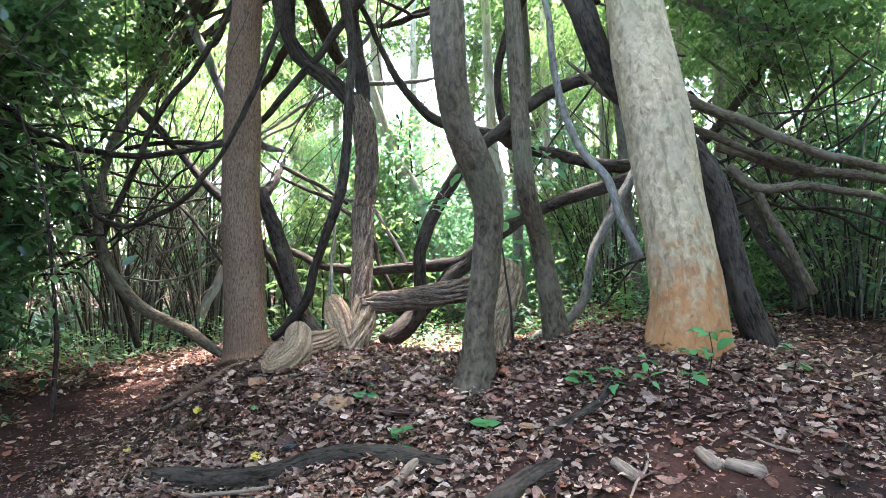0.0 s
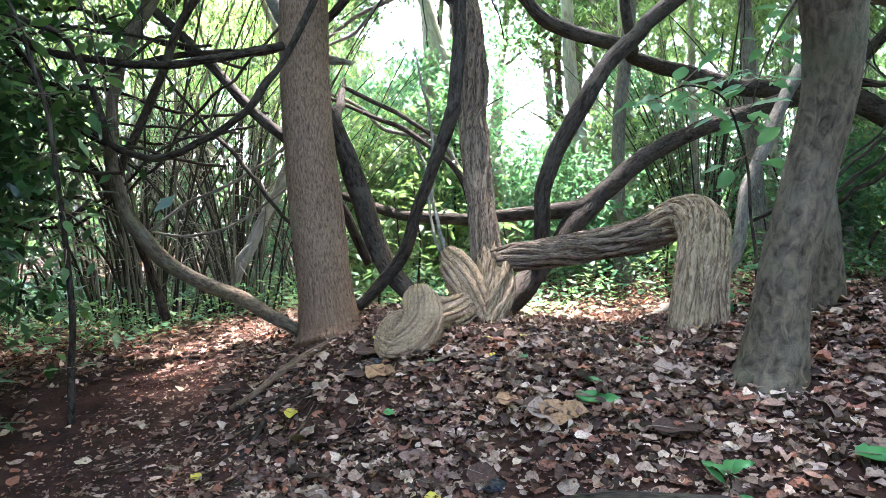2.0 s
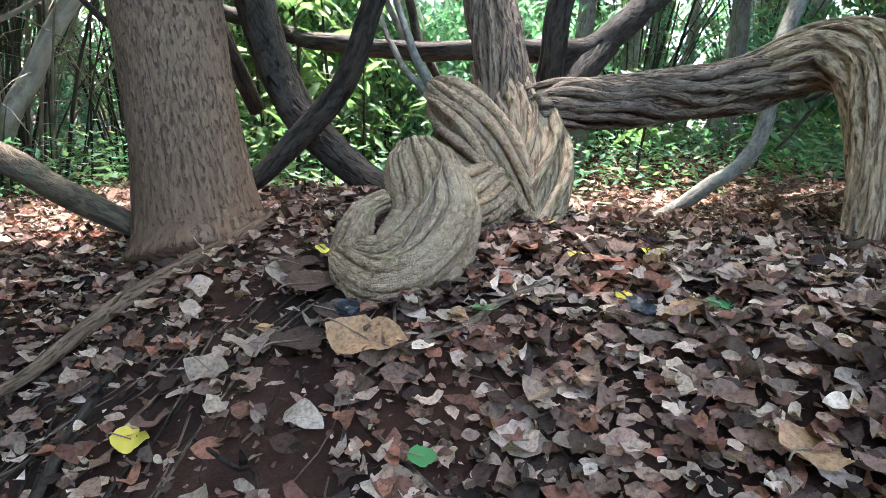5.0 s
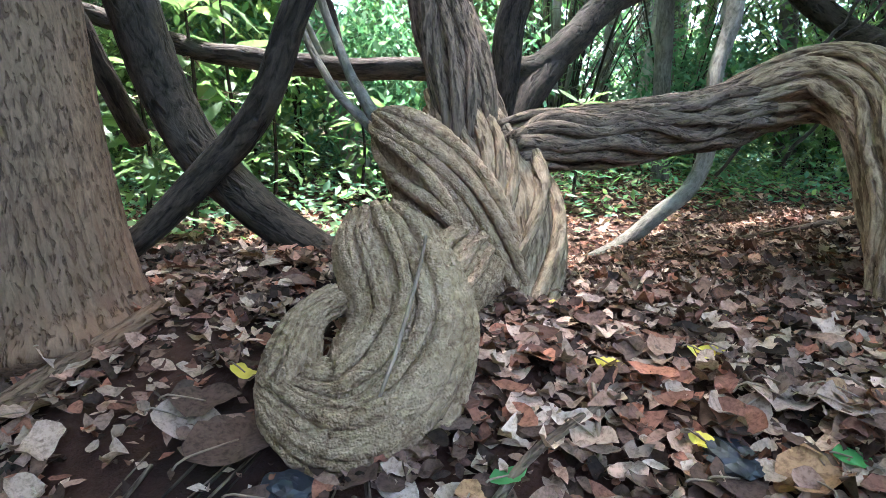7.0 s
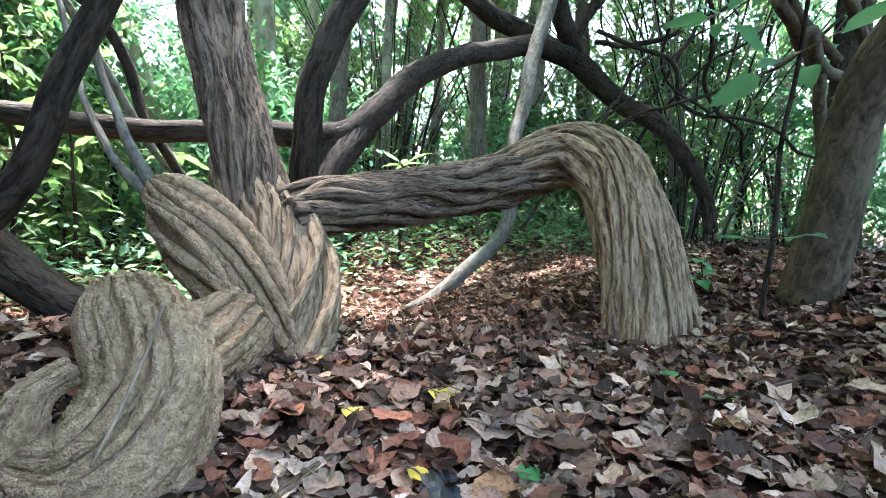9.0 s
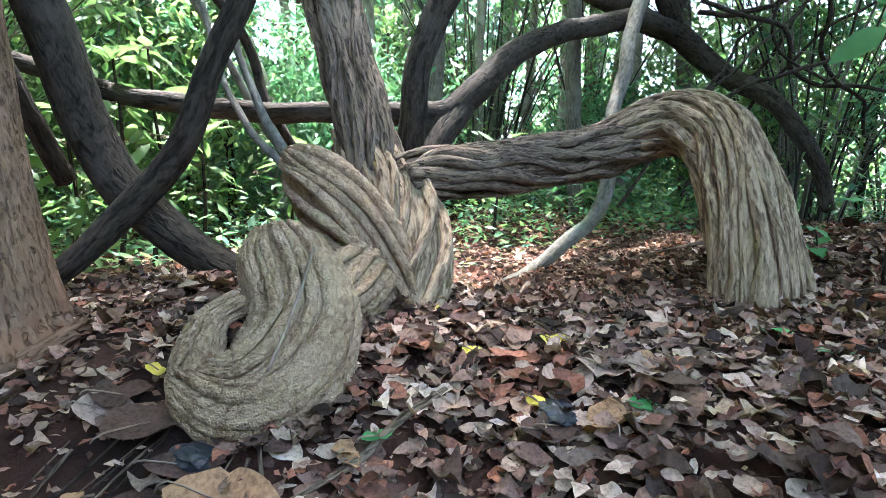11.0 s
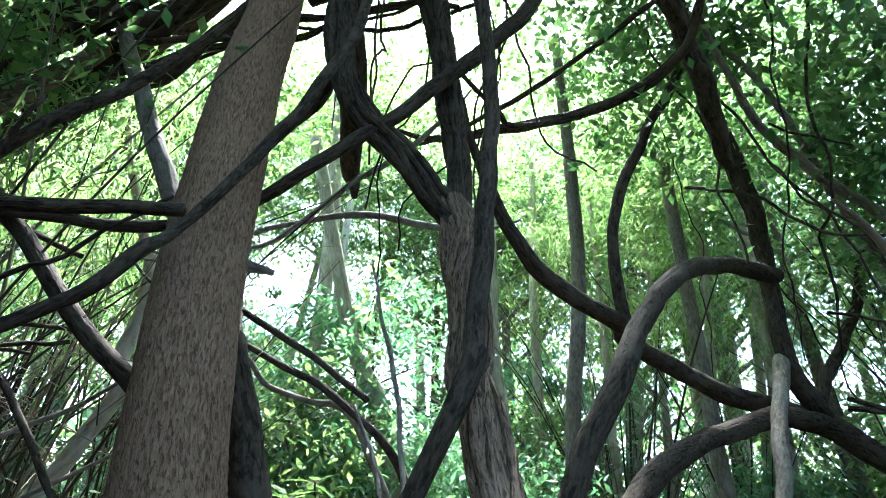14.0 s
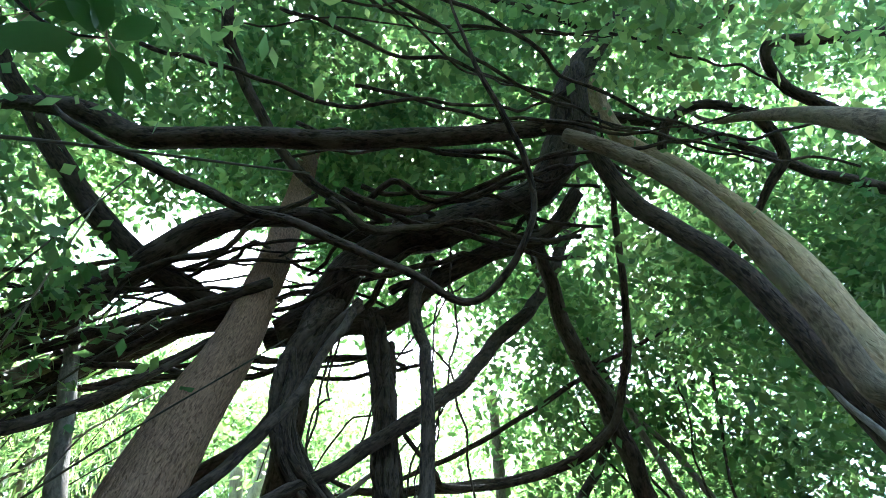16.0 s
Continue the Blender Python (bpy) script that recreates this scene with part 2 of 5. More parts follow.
def spline(pts, step):
    """Points through a row of (x, y, z, r), rounded, about a step apart."""
    p = np.array(pts, dtype=float)
    p = np.vstack([2 * p[0] - p[1], p, 2 * p[-1] - p[-2]])
    p[:, 3] = np.maximum(p[:, 3], 0.002)
    out = []
    for i in range(1, len(p) - 2):
        a, b, c, d = p[i - 1:i + 3]
        n = max(2, int(np.linalg.norm(c[:3] - b[:3]) / step))
        t = (np.arange(n) / n)[:, None]
        out.append(0.5 * (2 * b + (c - a) * t + (2 * a - 5 * b + 4 * c - d) * t ** 2 + (3 * b - 3 * c + d - a) * t ** 3))
    out.append(p[-2][None])
    q = np.vstack(out)
    lo, hi = p[1:-1, 3].min(), p[1:-1, 3].max()
    q[:, 3] = np.clip(q[:, 3], lo, hi)
    return q


def tube(pts, segs=12, step=0.06, ribs=0, rib=0.0, twist=0.0, lump=0.06, seed=0, rough=0.0, sharp=1.0, wander=0.0):
    """A stem along pts. ribs: how many strands, rib: how deep, twist: radians a metre; lump: uneven girth; wander: sway of the axis."""
    r = np.random.default_rng(seed + 11)
    q = spline(pts, step)
    c, rad = q[:, :3].copy(), q[:, 3]
    s = np.concatenate([[0], np.cumsum(np.linalg.norm(np.diff(c, axis=0), axis=1))])
    if wander:
        ends = np.minimum(1, np.minimum(s, s[-1] - s) / 0.3)
        for k in range(3):
            for ax in range(3):
                c[:, ax] += wander * ends / (k + 1) * np.sin(s * r.uniform(2, 5) * (k + 1) + r.uniform(0, 6))
    tang = np.gradient(c, axis=0)
    tang /= np.linalg.norm(tang, axis=1)[:, None] + 1e-9
    u = np.zeros_like(c)
    ref = np.array([0, 1, 0]) if abs(tang[0, 1]) < 0.8 else np.array([1, 0, 0])
    v0 = ref - tang[0] * ref.dot(tang[0])
    u[0] = v0 / np.linalg.norm(v0)
    for i in range(1, len(c)):
        w = u[i - 1] - tang[i] * u[i - 1].dot(tang[i])
        u[i] = w / (np.linalg.norm(w) + 1e-9)
    v = np.cross(tang, u)
    th = np.linspace(0, 2 * np.pi, segs, endpoint=False)[None]
    S = s[:, None]
    k = np.ones((len(c), segs))
    for j in range(1, 4):
        k += lump / j * np.sin(j * th + S * r.uniform(0.6, 3.5) * j + r.uniform(0, 6)) * np.sin(S * r.uniform(1, 4) + r.uniform(0, 6) + th * 0)
    if ribs:
        ph = th + twist * S
        wob = 0.35 * np.sin(3.1 * S + 2 * ph + r.uniform(0, 6)) + 0.22 * np.sin(9.7 * S + 3 * ph + r.uniform(0, 6)) + 0.12 * np.sin(23 * S + r.uniform(0, 6) + 5 * ph)
        w1 = np.abs(np.sin(0.5 * ribs * ph + wob * 1.6)) ** sharp
        w2 = np.abs(np.sin(0.5 * (ribs // 2 + 1) * ph + 1.3 + wob * 2.2)) ** sharp
        w3 = np.abs(np.sin(0.5 * (ribs * 2 + 1) * ph + 0.4 + wob * 3))
        k += rib * (w1 + 0.75 * w2 + 0.25 * w3 - 1.2)
    if rough:
        k += rough * r.normal(size=k.shape)
    R = rad[:, None] * k
    P = c[:, None] + R[..., None] * (np.cos(th)[..., None] * u[:, None] + np.sin(th)[..., None] * v[:, None])
    n = len(c)
    i = np.arange(n - 1)[:, None] * segs
    j = np.arange(segs)[None]
    j2 = (j + 1) % segs
    f = np.stack([i + j, i + j2, i + segs + j2, i + segs + j], -1).reshape(-1, 4)
    verts = P.reshape(-1, 3)
    bark = np.stack([np.broadcast_to(R.mean() * np.cos(th + twist * S), k.shape), np.broadcast_to(R.mean() * np.sin(th + twist * S), k.shape), np.broadcast_to(S, k.shape)], -1).reshape(-1, 3)
    e0, e1 = len(verts), len(verts) + 1
    verts = np.vstack([verts, c[0] - tang[0] * rad[0] * 0.25, c[-1] + tang[-1] * rad[-1] * 0.35])
    bark = np.vstack([bark, [[0, 0, 0]], [[0, 0, s[-1]]]])
    jj = np.arange(segs)
    cap = np.vstack([np.stack([np.full(segs, e0), (jj + 1) % segs, jj], -1), np.stack([np.full(segs, e1), (n - 1) * segs + jj, (n - 1) * segs + (jj + 1) % segs], -1)])
    return verts, f, cap, bark


def axis_frames(pts, step):
    """Centres, radii, lengths and two side vectors along a stem."""
    q = spline(pts, step)
    c, rad = q[:, :3], q[:, 3]
    s = np.concatenate([[0], np.cumsum(np.linalg.norm(np.diff(c, axis=0), axis=1))])
    tang = np.gradient(c, axis=0)
    tang /= np.linalg.norm(tang, axis=1)[:, None] + 1e-9
    ref = np.array([0, 1, 0]) if abs(tang[0, 1]) < 0.8 else np.array([1, 0, 0])
    u = np.zeros_like(c)
    u[0] = ref - tang[0] * ref.dot(tang[0])
    u[0] /= np.linalg.norm(u[0])
    for i in range(1, len(c)):
        w = u[i - 1] - tang[i] * u[i - 1].dot(tang[i])
        u[i] = w / (np.linalg.norm(w) + 1e-9)
    return c, rad, s, u, np.cross(tang, u)


def rope(name, pts, mat, n, thick, twist, seed, parent, label, step=0.03, segs=9, wander=0.5, deep=0.5, grit=0.03):
    """A woody stem grown from n strands that wind round one another; thick: strand radius as a share of the stem's."""
    r = np.random.default_rng(seed)
    c, rad, s, u, v = axis_frames(pts, step)
    rows = [tube([(*p, q * (1 - thick * 1.1)) for p, q in zip(c[::2], rad[::2])], segs=24, step=0.05, lump=0.04, seed=seed)]
    for i in range(n):
        th = 2 * np.pi * (i + r.uniform(-0.25, 0.25)) / n + twist * s
        rho = np.zeros_like(s)
        g = np.ones_like(s)
        for k in range(1, 5):
            th = th + wander * (2 * np.pi / n) * np.sin(s * r.uniform(1.2, 3.5) * k + r.uniform(0, 6)) / k ** 0.7
            rho = rho + deep * np.sin(s * r.uniform(1.5, 4) * k + r.uniform(0, 6)) / k
            g = g + 0.2 * np.sin(s * r.uniform(2, 7) * k + r.uniform(0, 6)) / k
        size = thick * r.uniform(0.7, 1.3)
        rs = rad * size * np.clip(g, 0.45, 1.7)
        R = rad * (1 - size * 0.75) + rad * thick * 0.45 * np.clip(rho, -1.6, 1.0)
        p = c + R[:, None] * (np.cos(th)[:, None] * u + np.sin(th)[:, None] * v)
        row = np.column_stack([p, np.maximum(rs, 0.004)])
        rows.append(tube(row, segs=segs, step=step, lump=0.16, rough=grit, seed=seed * 100 + i))
    core, strands = rows[0], rows[1:]
    ob = part(name, mesh_np(name, core[0], [core[1], core[2]], mat, bark=core[3]), parent, label)
    for st in strands:
        so = new("strand", mesh_np("strand", st[0], [st[1], st[2]], mat, bark=st[3]))
        so.parent = ob
    return ob


def joined(tubes):
    """Several tubes in one mesh."""
    V, F, C, B, o = [], [], [], [], 0
    for v, f, c, b in tubes:
        V.append(v), F.append(f + o), C.append(c + o), B.append(b)
        o += len(v)
    return np.vstack(V), [np.vstack(F), np.vstack(C)], np.vstack(B)


def tube_mesh(name, pts, mat, **kw):
    v, f, c, b = tube(pts, **kw)
    return mesh_np(name, v, [f, c], mat, bark=b)


def tube_bundle(name, rows, mat, segs, step):
    v, f, b = joined([tube(p, segs=segs, step=step, lump=0.05, seed=i) for i, p in enumerate(rows)])
    return mesh_np(name, v, f, mat, bark=b)


def leaf_field(pos, dirs, normals, length, width, curl=0.0, rows=2, jag=0.16):
    """Leaves as folded blades: rows 1 gives two triangles each, more rows a curled blade with a midrib."""
    n = len(pos)
    d = dirs / (np.linalg.norm(dirs, axis=1)[:, None] + 1e-9)
    nm = normals - d * (normals * d).sum(1)[:, None]
    nm /= np.linalg.norm(nm, axis=1)[:, None] + 1e-9
    sd = np.cross(d, nm)
    L, W = np.broadcast_to(length, n)[:, None], np.broadcast_to(width, n)[:, None]
    if rows == 1:
        P = np.stack([pos, pos + d * L * 0.45 + sd * W * 0.5 - nm * W * 0.12, pos + d * L - nm * L * 0.12, pos + d * L * 0.45 - sd * W * 0.5 - nm * W * 0.12], 1)
        i = np.arange(n)[:, None] * 4
        return P.reshape(-1, 3), (i + np.array([[0, 1, 2, 3]])).reshape(-1, 4)
    t = np.linspace(0, 1, rows + 1)
    prof = np.sin(np.pi * t ** 0.8) ** 0.75
    prof[0], prof[-1] = 0.06, 0.03
    cu = np.broadcast_to(curl, n)[:, None]
    jr = np.random.default_rng(n + rows)
    cols = []
    for k in range(rows + 1):
        lift = cu * L * (t[k] - 0.5) ** 2 * 2
        mid = pos + d * L * (t[k] - 0.5) + nm * lift
        edge = nm * (W * 0.5 * prof[k]) * (0.25 + cu * 1.2 * np.sin(7 * t[k] + pos[:, :1] * 40))
        wl, wr = jr.normal(1, jag, (n, 1)), jr.normal(1, jag, (n, 1))
        zl, zr, zm = (jr.normal(0, 0.05, (n, 1)) * L * np.abs(cu) * 2 * nm for _ in range(3))
        cols += [mid + sd * W * 0.5 * prof[k] * wl + edge + zl, mid + zm * 0.5, mid - sd * W * 0.5 * prof[k] * wr + edge * 0.8 + zr]
    P = np.stack(cols, 1)
    m = 3 * (rows + 1)
    q = np.array([[3 * k + a, 3 * k + a + 1, 3 * k + a + 4, 3 * k + a + 3] for k in range(rows) for a in (0, 1)])
    f = (np.arange(n)[:, None, None] * m + q[None]).reshape(-1, 4)
    return P.reshape(-1, 3), f


def foliage(name, mat, box, n, clumps, leaf=0.11, spread=0.5, seed=0, ratio=0.38, droop=0.5, shape="ball"):
    """A crown of single leaves in uneven clumps inside a box (cx, cy, cz, rx, ry, rz)."""
    r = np.random.default_rng(seed)
    cx, cy, cz, rx, ry, rz = box
    g = r.normal(size=(clumps, 3))
    g /= np.linalg.norm(g, axis=1)[:, None]
    g *= r.uniform(0.15, 1, (clumps, 1)) ** 0.5
    cen = np.array([cx, cy, cz]) + g * np.array([rx, ry, rz])
    idx = r.integers(0, clumps, n)
    size = r.uniform(0.4, 1.25, clumps)[idx][:, None] * spread
    off = r.normal(size=(n, 3)) * size * np.array([1, 1, 0.45]) * 0.6
    off[:, 2] -= 0.25 * (off[:, 0] ** 2 + off[:, 1] ** 2) / (spread + 0.01)
    pos = cen[idx] + off
    a = r.uniform(0, 2 * np.pi, n)
    d = np.stack([np.cos(a), np.sin(a), -droop + r.normal(0, 0.45, n)], 1)
    nm = np.stack([r.normal(0, 0.5, n), r.normal(0, 0.5, n), np.ones(n)], 1)
    L = leaf * r.uniform(0.6, 1.35, n)
    v, f = leaf_field(pos, d, nm, L, L * ratio * r.uniform(0.8, 1.2, n), rows=1)
    return mesh_np(name, v, f, mat, smooth=False), cen


# ---- ground ----
BUMPS = [(0.615, 1.5, 5.8, 1.6), (0.534, -1.6, 6.9, 1.1), (-0.448, -3.5, 5.6, 1.5), (-0.121, 0.5, 4.2, 1.0), (-0.234, 0.6, 9.0, 1.3), (0.289, -3.0, 9.0, 1.5), (-0.1, 0.5, 6.3, 0.6), (-0.081, -0.6, 6.9, 0.9), (-0.124, 0.2, 7.5, 0.7), (-0.058, -1.4, 6.0, 0.45), (0.114, 1.9, 4.6, 0.6), (0.172, -1.0, 5.2, 0.45), (0.054, -2.8, 7.7, 0.5), (0.039, -1.95, 6.2, 0.35), (-0.223, -1.6, 4.6, 0.6), (-0.058, 0.2, 3.8, 0.6), (0.116, -2.8, 4.8, 0.6), (-0.104, 1.2, 6.3, 0.5)]


def ground_z(x, y):
    x, y = np.asarray(x, dtype=float), np.asarray(y, dtype=float)
    z = -0.04 + 0.519 * np.tanh(x / 5)
    for a, cx, cy, s in BUMPS:
        z = z + a * np.exp(-((x - cx) ** 2 + (y - cy) ** 2) / (2 * s * s))
    z = z + 0.018 * np.sin(3.1 * x + 1.7 * y) * np.sin(2.3 * y - 1.1 * x) + 0.012 * np.sin(7.9 * x - 2.2 * y + 1) * np.sin(6.7 * y + 3 * x)
    return z


def build_ground():
    fine = np.arange(-7, 6.001, 0.07)
    xs = np.concatenate([[-400, -150, -70, -40, -25, -17, -12, -9.5, -8], fine, [6.6, 7.5, 9, 11, 14, 19, 27, 40, 70, 150, 400]])
    fy = np.arange(-1, 11.001, 0.07)
    ys = np.concatenate([[-400, -150, -60, -30, -15, -8, -4, -2], fy, [11.6, 12.5, 14, 16, 19, 24, 32, 45, 70, 150, 400]])
    X, Y = np.meshgrid(xs, ys)
    Z = ground_z(X, Y)
    r = np.random.default_rng(3)
    Z += r.normal(0, 0.006, Z.shape)
    n, m = X.shape
    i = (np.arange(n - 1)[:, None] * m + np.arange(m - 1)[None]).ravel()
    f = np.stack([i, i + 1, i + m + 1, i + m], -1)
    me = mesh_np("ground", np.stack([X, Y, Z], -1).reshape(-1, 3), f, SOIL)
    tagged(new("ground", me), "reddish brown bare forest soil under fallen leaves", "ground", kind="structure")


build_ground()


def on(x, y, dz=0.0):
    return (x, y, float(ground_z(x, y)) + dz)


# ---- the big trunks ----
def tree(name, label, stems, crowns=(), group=""):
    """A tree: stems is a list of (part name, points, material, tube settings)."""
    base = stems[0][1][0]
    t = thing(name, label, "tree", base[:3], group)
    for pn, pts, mat, kw in stems:
        part(pn, tube_mesh(pn, pts, mat, **kw), t)
    for i, (mat, box, n, leaf) in enumerate(crowns):
        part("crown", foliage("crown", mat, box, n, 130, leaf=leaf, spread=0.75, seed=300 + n + i, ratio=0.5)[0], t)
    return t


TL = [(-2.54, 7.5, -0.02, 0.374), (-2.56, 7.55, 0.1, 0.312), (-2.6, 7.62, 0.32, 0.278), (-2.65, 7.75, 0.63, 0.262), (-2.75, 8, 1.3, 0.272), (-2.83, 8.12, 1.92, 0.258), (-2.93, 8.45, 3.09, 0.259), (-2.95, 8.55, 4.28, 0.237), (-2.91, 8.65, 5.66, 0.195), (-3.11, 8.8, 7.96, 0.164), (-3.41, 8.9, 10.12, 0.136)]
tree("tree", "straight tan-barked tree with finely cracked bark on a leafy mound", [("trunk", TL, BARK_TAN, dict(segs=132, step=0.035, lump=0.03, rough=0.006, ribs=46, rib=0.028, sharp=0.7))], [(LEAF_MID, (-3.0, 7.8, 11.5, 5.0, 3.2, 2.6), 22000, 0.17), (LEAF_MID, (-6.6, 8.0, 9.6, 3.2, 3.2, 2.0), 15000, 0.16), (LEAF_MID, (-1.2, 10.6, 11.8, 5.0, 2.0, 1.6), 20000, 0.19)])
T3 = [(0.27, 5.1, 0.02, 0.26), (0.27, 5.1, 0.24, 0.215), (0.29, 5.1, 0.4, 0.175), (0.3, 5.08, 0.65, 0.146), (0.32, 5.05, 0.92, 0.134), (0.36, 4.99, 1.24, 0.13), (0.38, 4.92, 1.54, 0.124), (0.38, 4.83, 1.82, 0.125), (0.32, 4.73, 2.05, 0.134), (0.21, 4.61, 2.3, 0.138), (0.12, 4.49, 2.5, 0.127), (0.07, 4.37, 2.73, 0.127), (0.04, 4.27, 2.99, 0.13), (0.02, 4.23, 3.4, 0.124), (-0.04, 4.35, 4.49, 0.11), (0.15, 4.67, 5.93, 0.065), (0.5, 5.0, 7.2, 0.045), (0.9, 5.4, 8.6, 0.03), (1.1, 5.6, 10.0, 0.015)]
tree("tree", "dark curved slender trunk, mossy, rooted in leaf litter", [("trunk", T3, BARK_MOSSY, dict(segs=28, step=0.04, lump=0.05, rough=0.004))], [(LEAF_LIGHT, (-2.0, 2.8, 9.0, 4.6, 3.4, 1.8), 15000, 0.16)])
T4 = [(2.03, 4.83, 0.46, 0.42), (2.04, 4.85, 0.64, 0.362), (2.05, 4.87, 0.82, 0.326), (2.06, 4.92, 1.12, 0.298), (2.04, 5, 1.55, 0.285), (2, 5.11, 2, 0.28), (1.97, 5.24, 2.47, 0.29), (1.93, 5.38, 2.98, 0.29), (1.87, 5.55, 3.6, 0.28), (1.71, 5.8, 5.1, 0.17), (1.47, 5.76, 6.11, 0.142), (1.21, 5.81, 6.97, 0.138), (0.69, 5.94, 7.96, 0.125), (0.16, 6.14, 8.91, 0.11), (-0.42, 5.81, 10.2, 0.13)]
tree("tree", "pale smooth-barked tree with an orange scraped foot", [("trunk", T4, BARK_PALE, dict(segs=48, step=0.04, lump=0.04, rough=0.005, ribs=7, rib=0.03))], [(LEAF_MID, (-0.5, 6.2, 12.5, 5.0, 5.0, 2.5), 19000, 0.18), (LEAF_LIGHT, (-0.5, 4.5, 15.5, 6.0, 6.0, 2.0), 16000, 0.22), (LEAF_MID, (5.2, 7.2, 10.0, 3.0, 3.0, 2.4), 16000, 0.16), (LEAF_MID, (5.4, 4.6, 12.0, 3.4, 3.0, 2.0), 12000, 0.17)])
T5 = [(2.87, 5.2, 0.63, 0.149), (2.79, 5.2, 0.8, 0.129), (2.64, 5.25, 1.3, 0.119), (2.56, 5.45, 2.09, 0.122), (2.28, 5.75, 2.68, 0.125), (1.76, 5.9, 3.17, 0.132), (1.5, 5.9, 3.69, 0.132), (1.33, 5.9, 4.09, 0.132), (0.58, 5.88, 5.53, 0.107), (0.2, 6.03, 6.24, 0.099), (-0.13, 6.17, 6.83, 0.097), (-0.58, 6.03, 7.61, 0.095), (-0.83, 5.67, 8.71, 0.093)]
tree("tree", "dark leaning trunk with rough bark behind a pale tree", [("trunk", T5, BARK_DARK, dict(segs=24, step=0.06, lump=0.06, rough=0.006))], [(LEAF_MID, (3.2, 8.4, 8.2, 3.4, 3.2, 2.6), 22000, 0.15)])
T6 = [(1.19, 5.97, 0.45, 0.148), (1.08, 5.88, 1.03, 0.119), (0.97, 5.78, 1.56, 0.104), (0.77, 5.42, 2.11, 0.093), (0.7, 5.35, 2.86, 0.085), (0.61, 5.2, 3.74, 0.078), (0.57, 5.57, 4.05, 0.09), (0.45, 5.56, 4.68, 0.085), (0.07, 5.54, 5.49, 0.083), (-0.3, 5.62, 6.13, 0.081), (-0.67, 5.78, 6.59, 0.076), (-1, 5.96, 6.92, 0.069)]
tree("tree", "slim grey-green upright stem among thin shoots", [("trunk", T6, BARK_MOSSY, dict(segs=16, step=0.06, lump=0.05))])

BT1 = [(-1.2, 14.3, -0.3, 0.16), (-1.26, 14, -0.24, 0.138), (-1.33, 14, 1.83, 0.134), (-1.52, 14, 3.4, 0.131), (-1.6, 14, 6, 0.13), (-2, 14, 10, 0.1)]
BT2 = [(0.4, 13.1, -0.3, 0.2), (0.04, 13, 0.86, 0.186), (-0.24, 13, 1.81, 0.163), (-0.65, 13, 2.89, 0.14), (-1.14, 13, 3.73, 0.119), (-2.2, 13, 7, 0.1)]
BT3 = [(1.6, 13.1, -0.3, 0.19), (1.48, 13, 0.9, 0.151), (1.26, 13, 3.01, 0.145), (1.11, 13, 3.91, 0.124), (0.9, 13, 8, 0.09)]
BT4 = [(1.6, 11.3, -0.3, 0.16), (1.46, 11.2, 1.35, 0.108), (1.46, 11.2, 2.85, 0.105), (1.6, 11.2, 5, 0.1), (1.3, 11.2, 9, 0.08)]
BT5 = [(4, 11, -0.3, 0.15), (3.81, 11, 0.27, 0.113), (3.51, 11, 2.19, 0.107), (3.42, 11, 3.26, 0.104), (3.1, 11, 7, 0.09)]
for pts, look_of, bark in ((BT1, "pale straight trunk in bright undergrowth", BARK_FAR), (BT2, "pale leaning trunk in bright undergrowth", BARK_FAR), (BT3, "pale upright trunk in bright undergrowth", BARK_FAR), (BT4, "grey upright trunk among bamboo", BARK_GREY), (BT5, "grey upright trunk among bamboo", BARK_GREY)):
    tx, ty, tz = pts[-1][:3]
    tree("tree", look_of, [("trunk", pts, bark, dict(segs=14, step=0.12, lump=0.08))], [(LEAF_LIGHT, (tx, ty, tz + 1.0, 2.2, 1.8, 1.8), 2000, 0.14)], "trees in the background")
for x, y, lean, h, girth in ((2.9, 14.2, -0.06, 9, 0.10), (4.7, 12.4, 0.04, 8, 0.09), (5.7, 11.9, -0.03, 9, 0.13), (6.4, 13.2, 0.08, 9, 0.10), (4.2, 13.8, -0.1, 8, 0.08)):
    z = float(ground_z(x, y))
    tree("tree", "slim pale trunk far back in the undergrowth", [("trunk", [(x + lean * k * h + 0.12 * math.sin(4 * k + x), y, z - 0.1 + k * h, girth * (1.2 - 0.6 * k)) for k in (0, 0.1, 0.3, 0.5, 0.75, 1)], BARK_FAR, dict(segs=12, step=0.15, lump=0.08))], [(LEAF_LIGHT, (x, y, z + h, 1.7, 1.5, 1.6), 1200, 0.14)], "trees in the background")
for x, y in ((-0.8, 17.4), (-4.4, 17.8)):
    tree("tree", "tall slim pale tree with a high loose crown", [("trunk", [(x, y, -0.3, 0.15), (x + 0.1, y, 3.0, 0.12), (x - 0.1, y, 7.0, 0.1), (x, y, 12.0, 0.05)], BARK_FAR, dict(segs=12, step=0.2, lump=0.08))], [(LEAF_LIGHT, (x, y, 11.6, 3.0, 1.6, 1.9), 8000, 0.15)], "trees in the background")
BT6 = [(6.8, 8.2, 0, 0.2), (6.76, 7.47, -0.11, 0.307), (6.88, 7.51, 1.5, 0.238), (6.81, 7.6, 3.24, 0.211), (6.9, 7.7, 6, 0.15), (7.2, 7.6, 9, 0.1)]
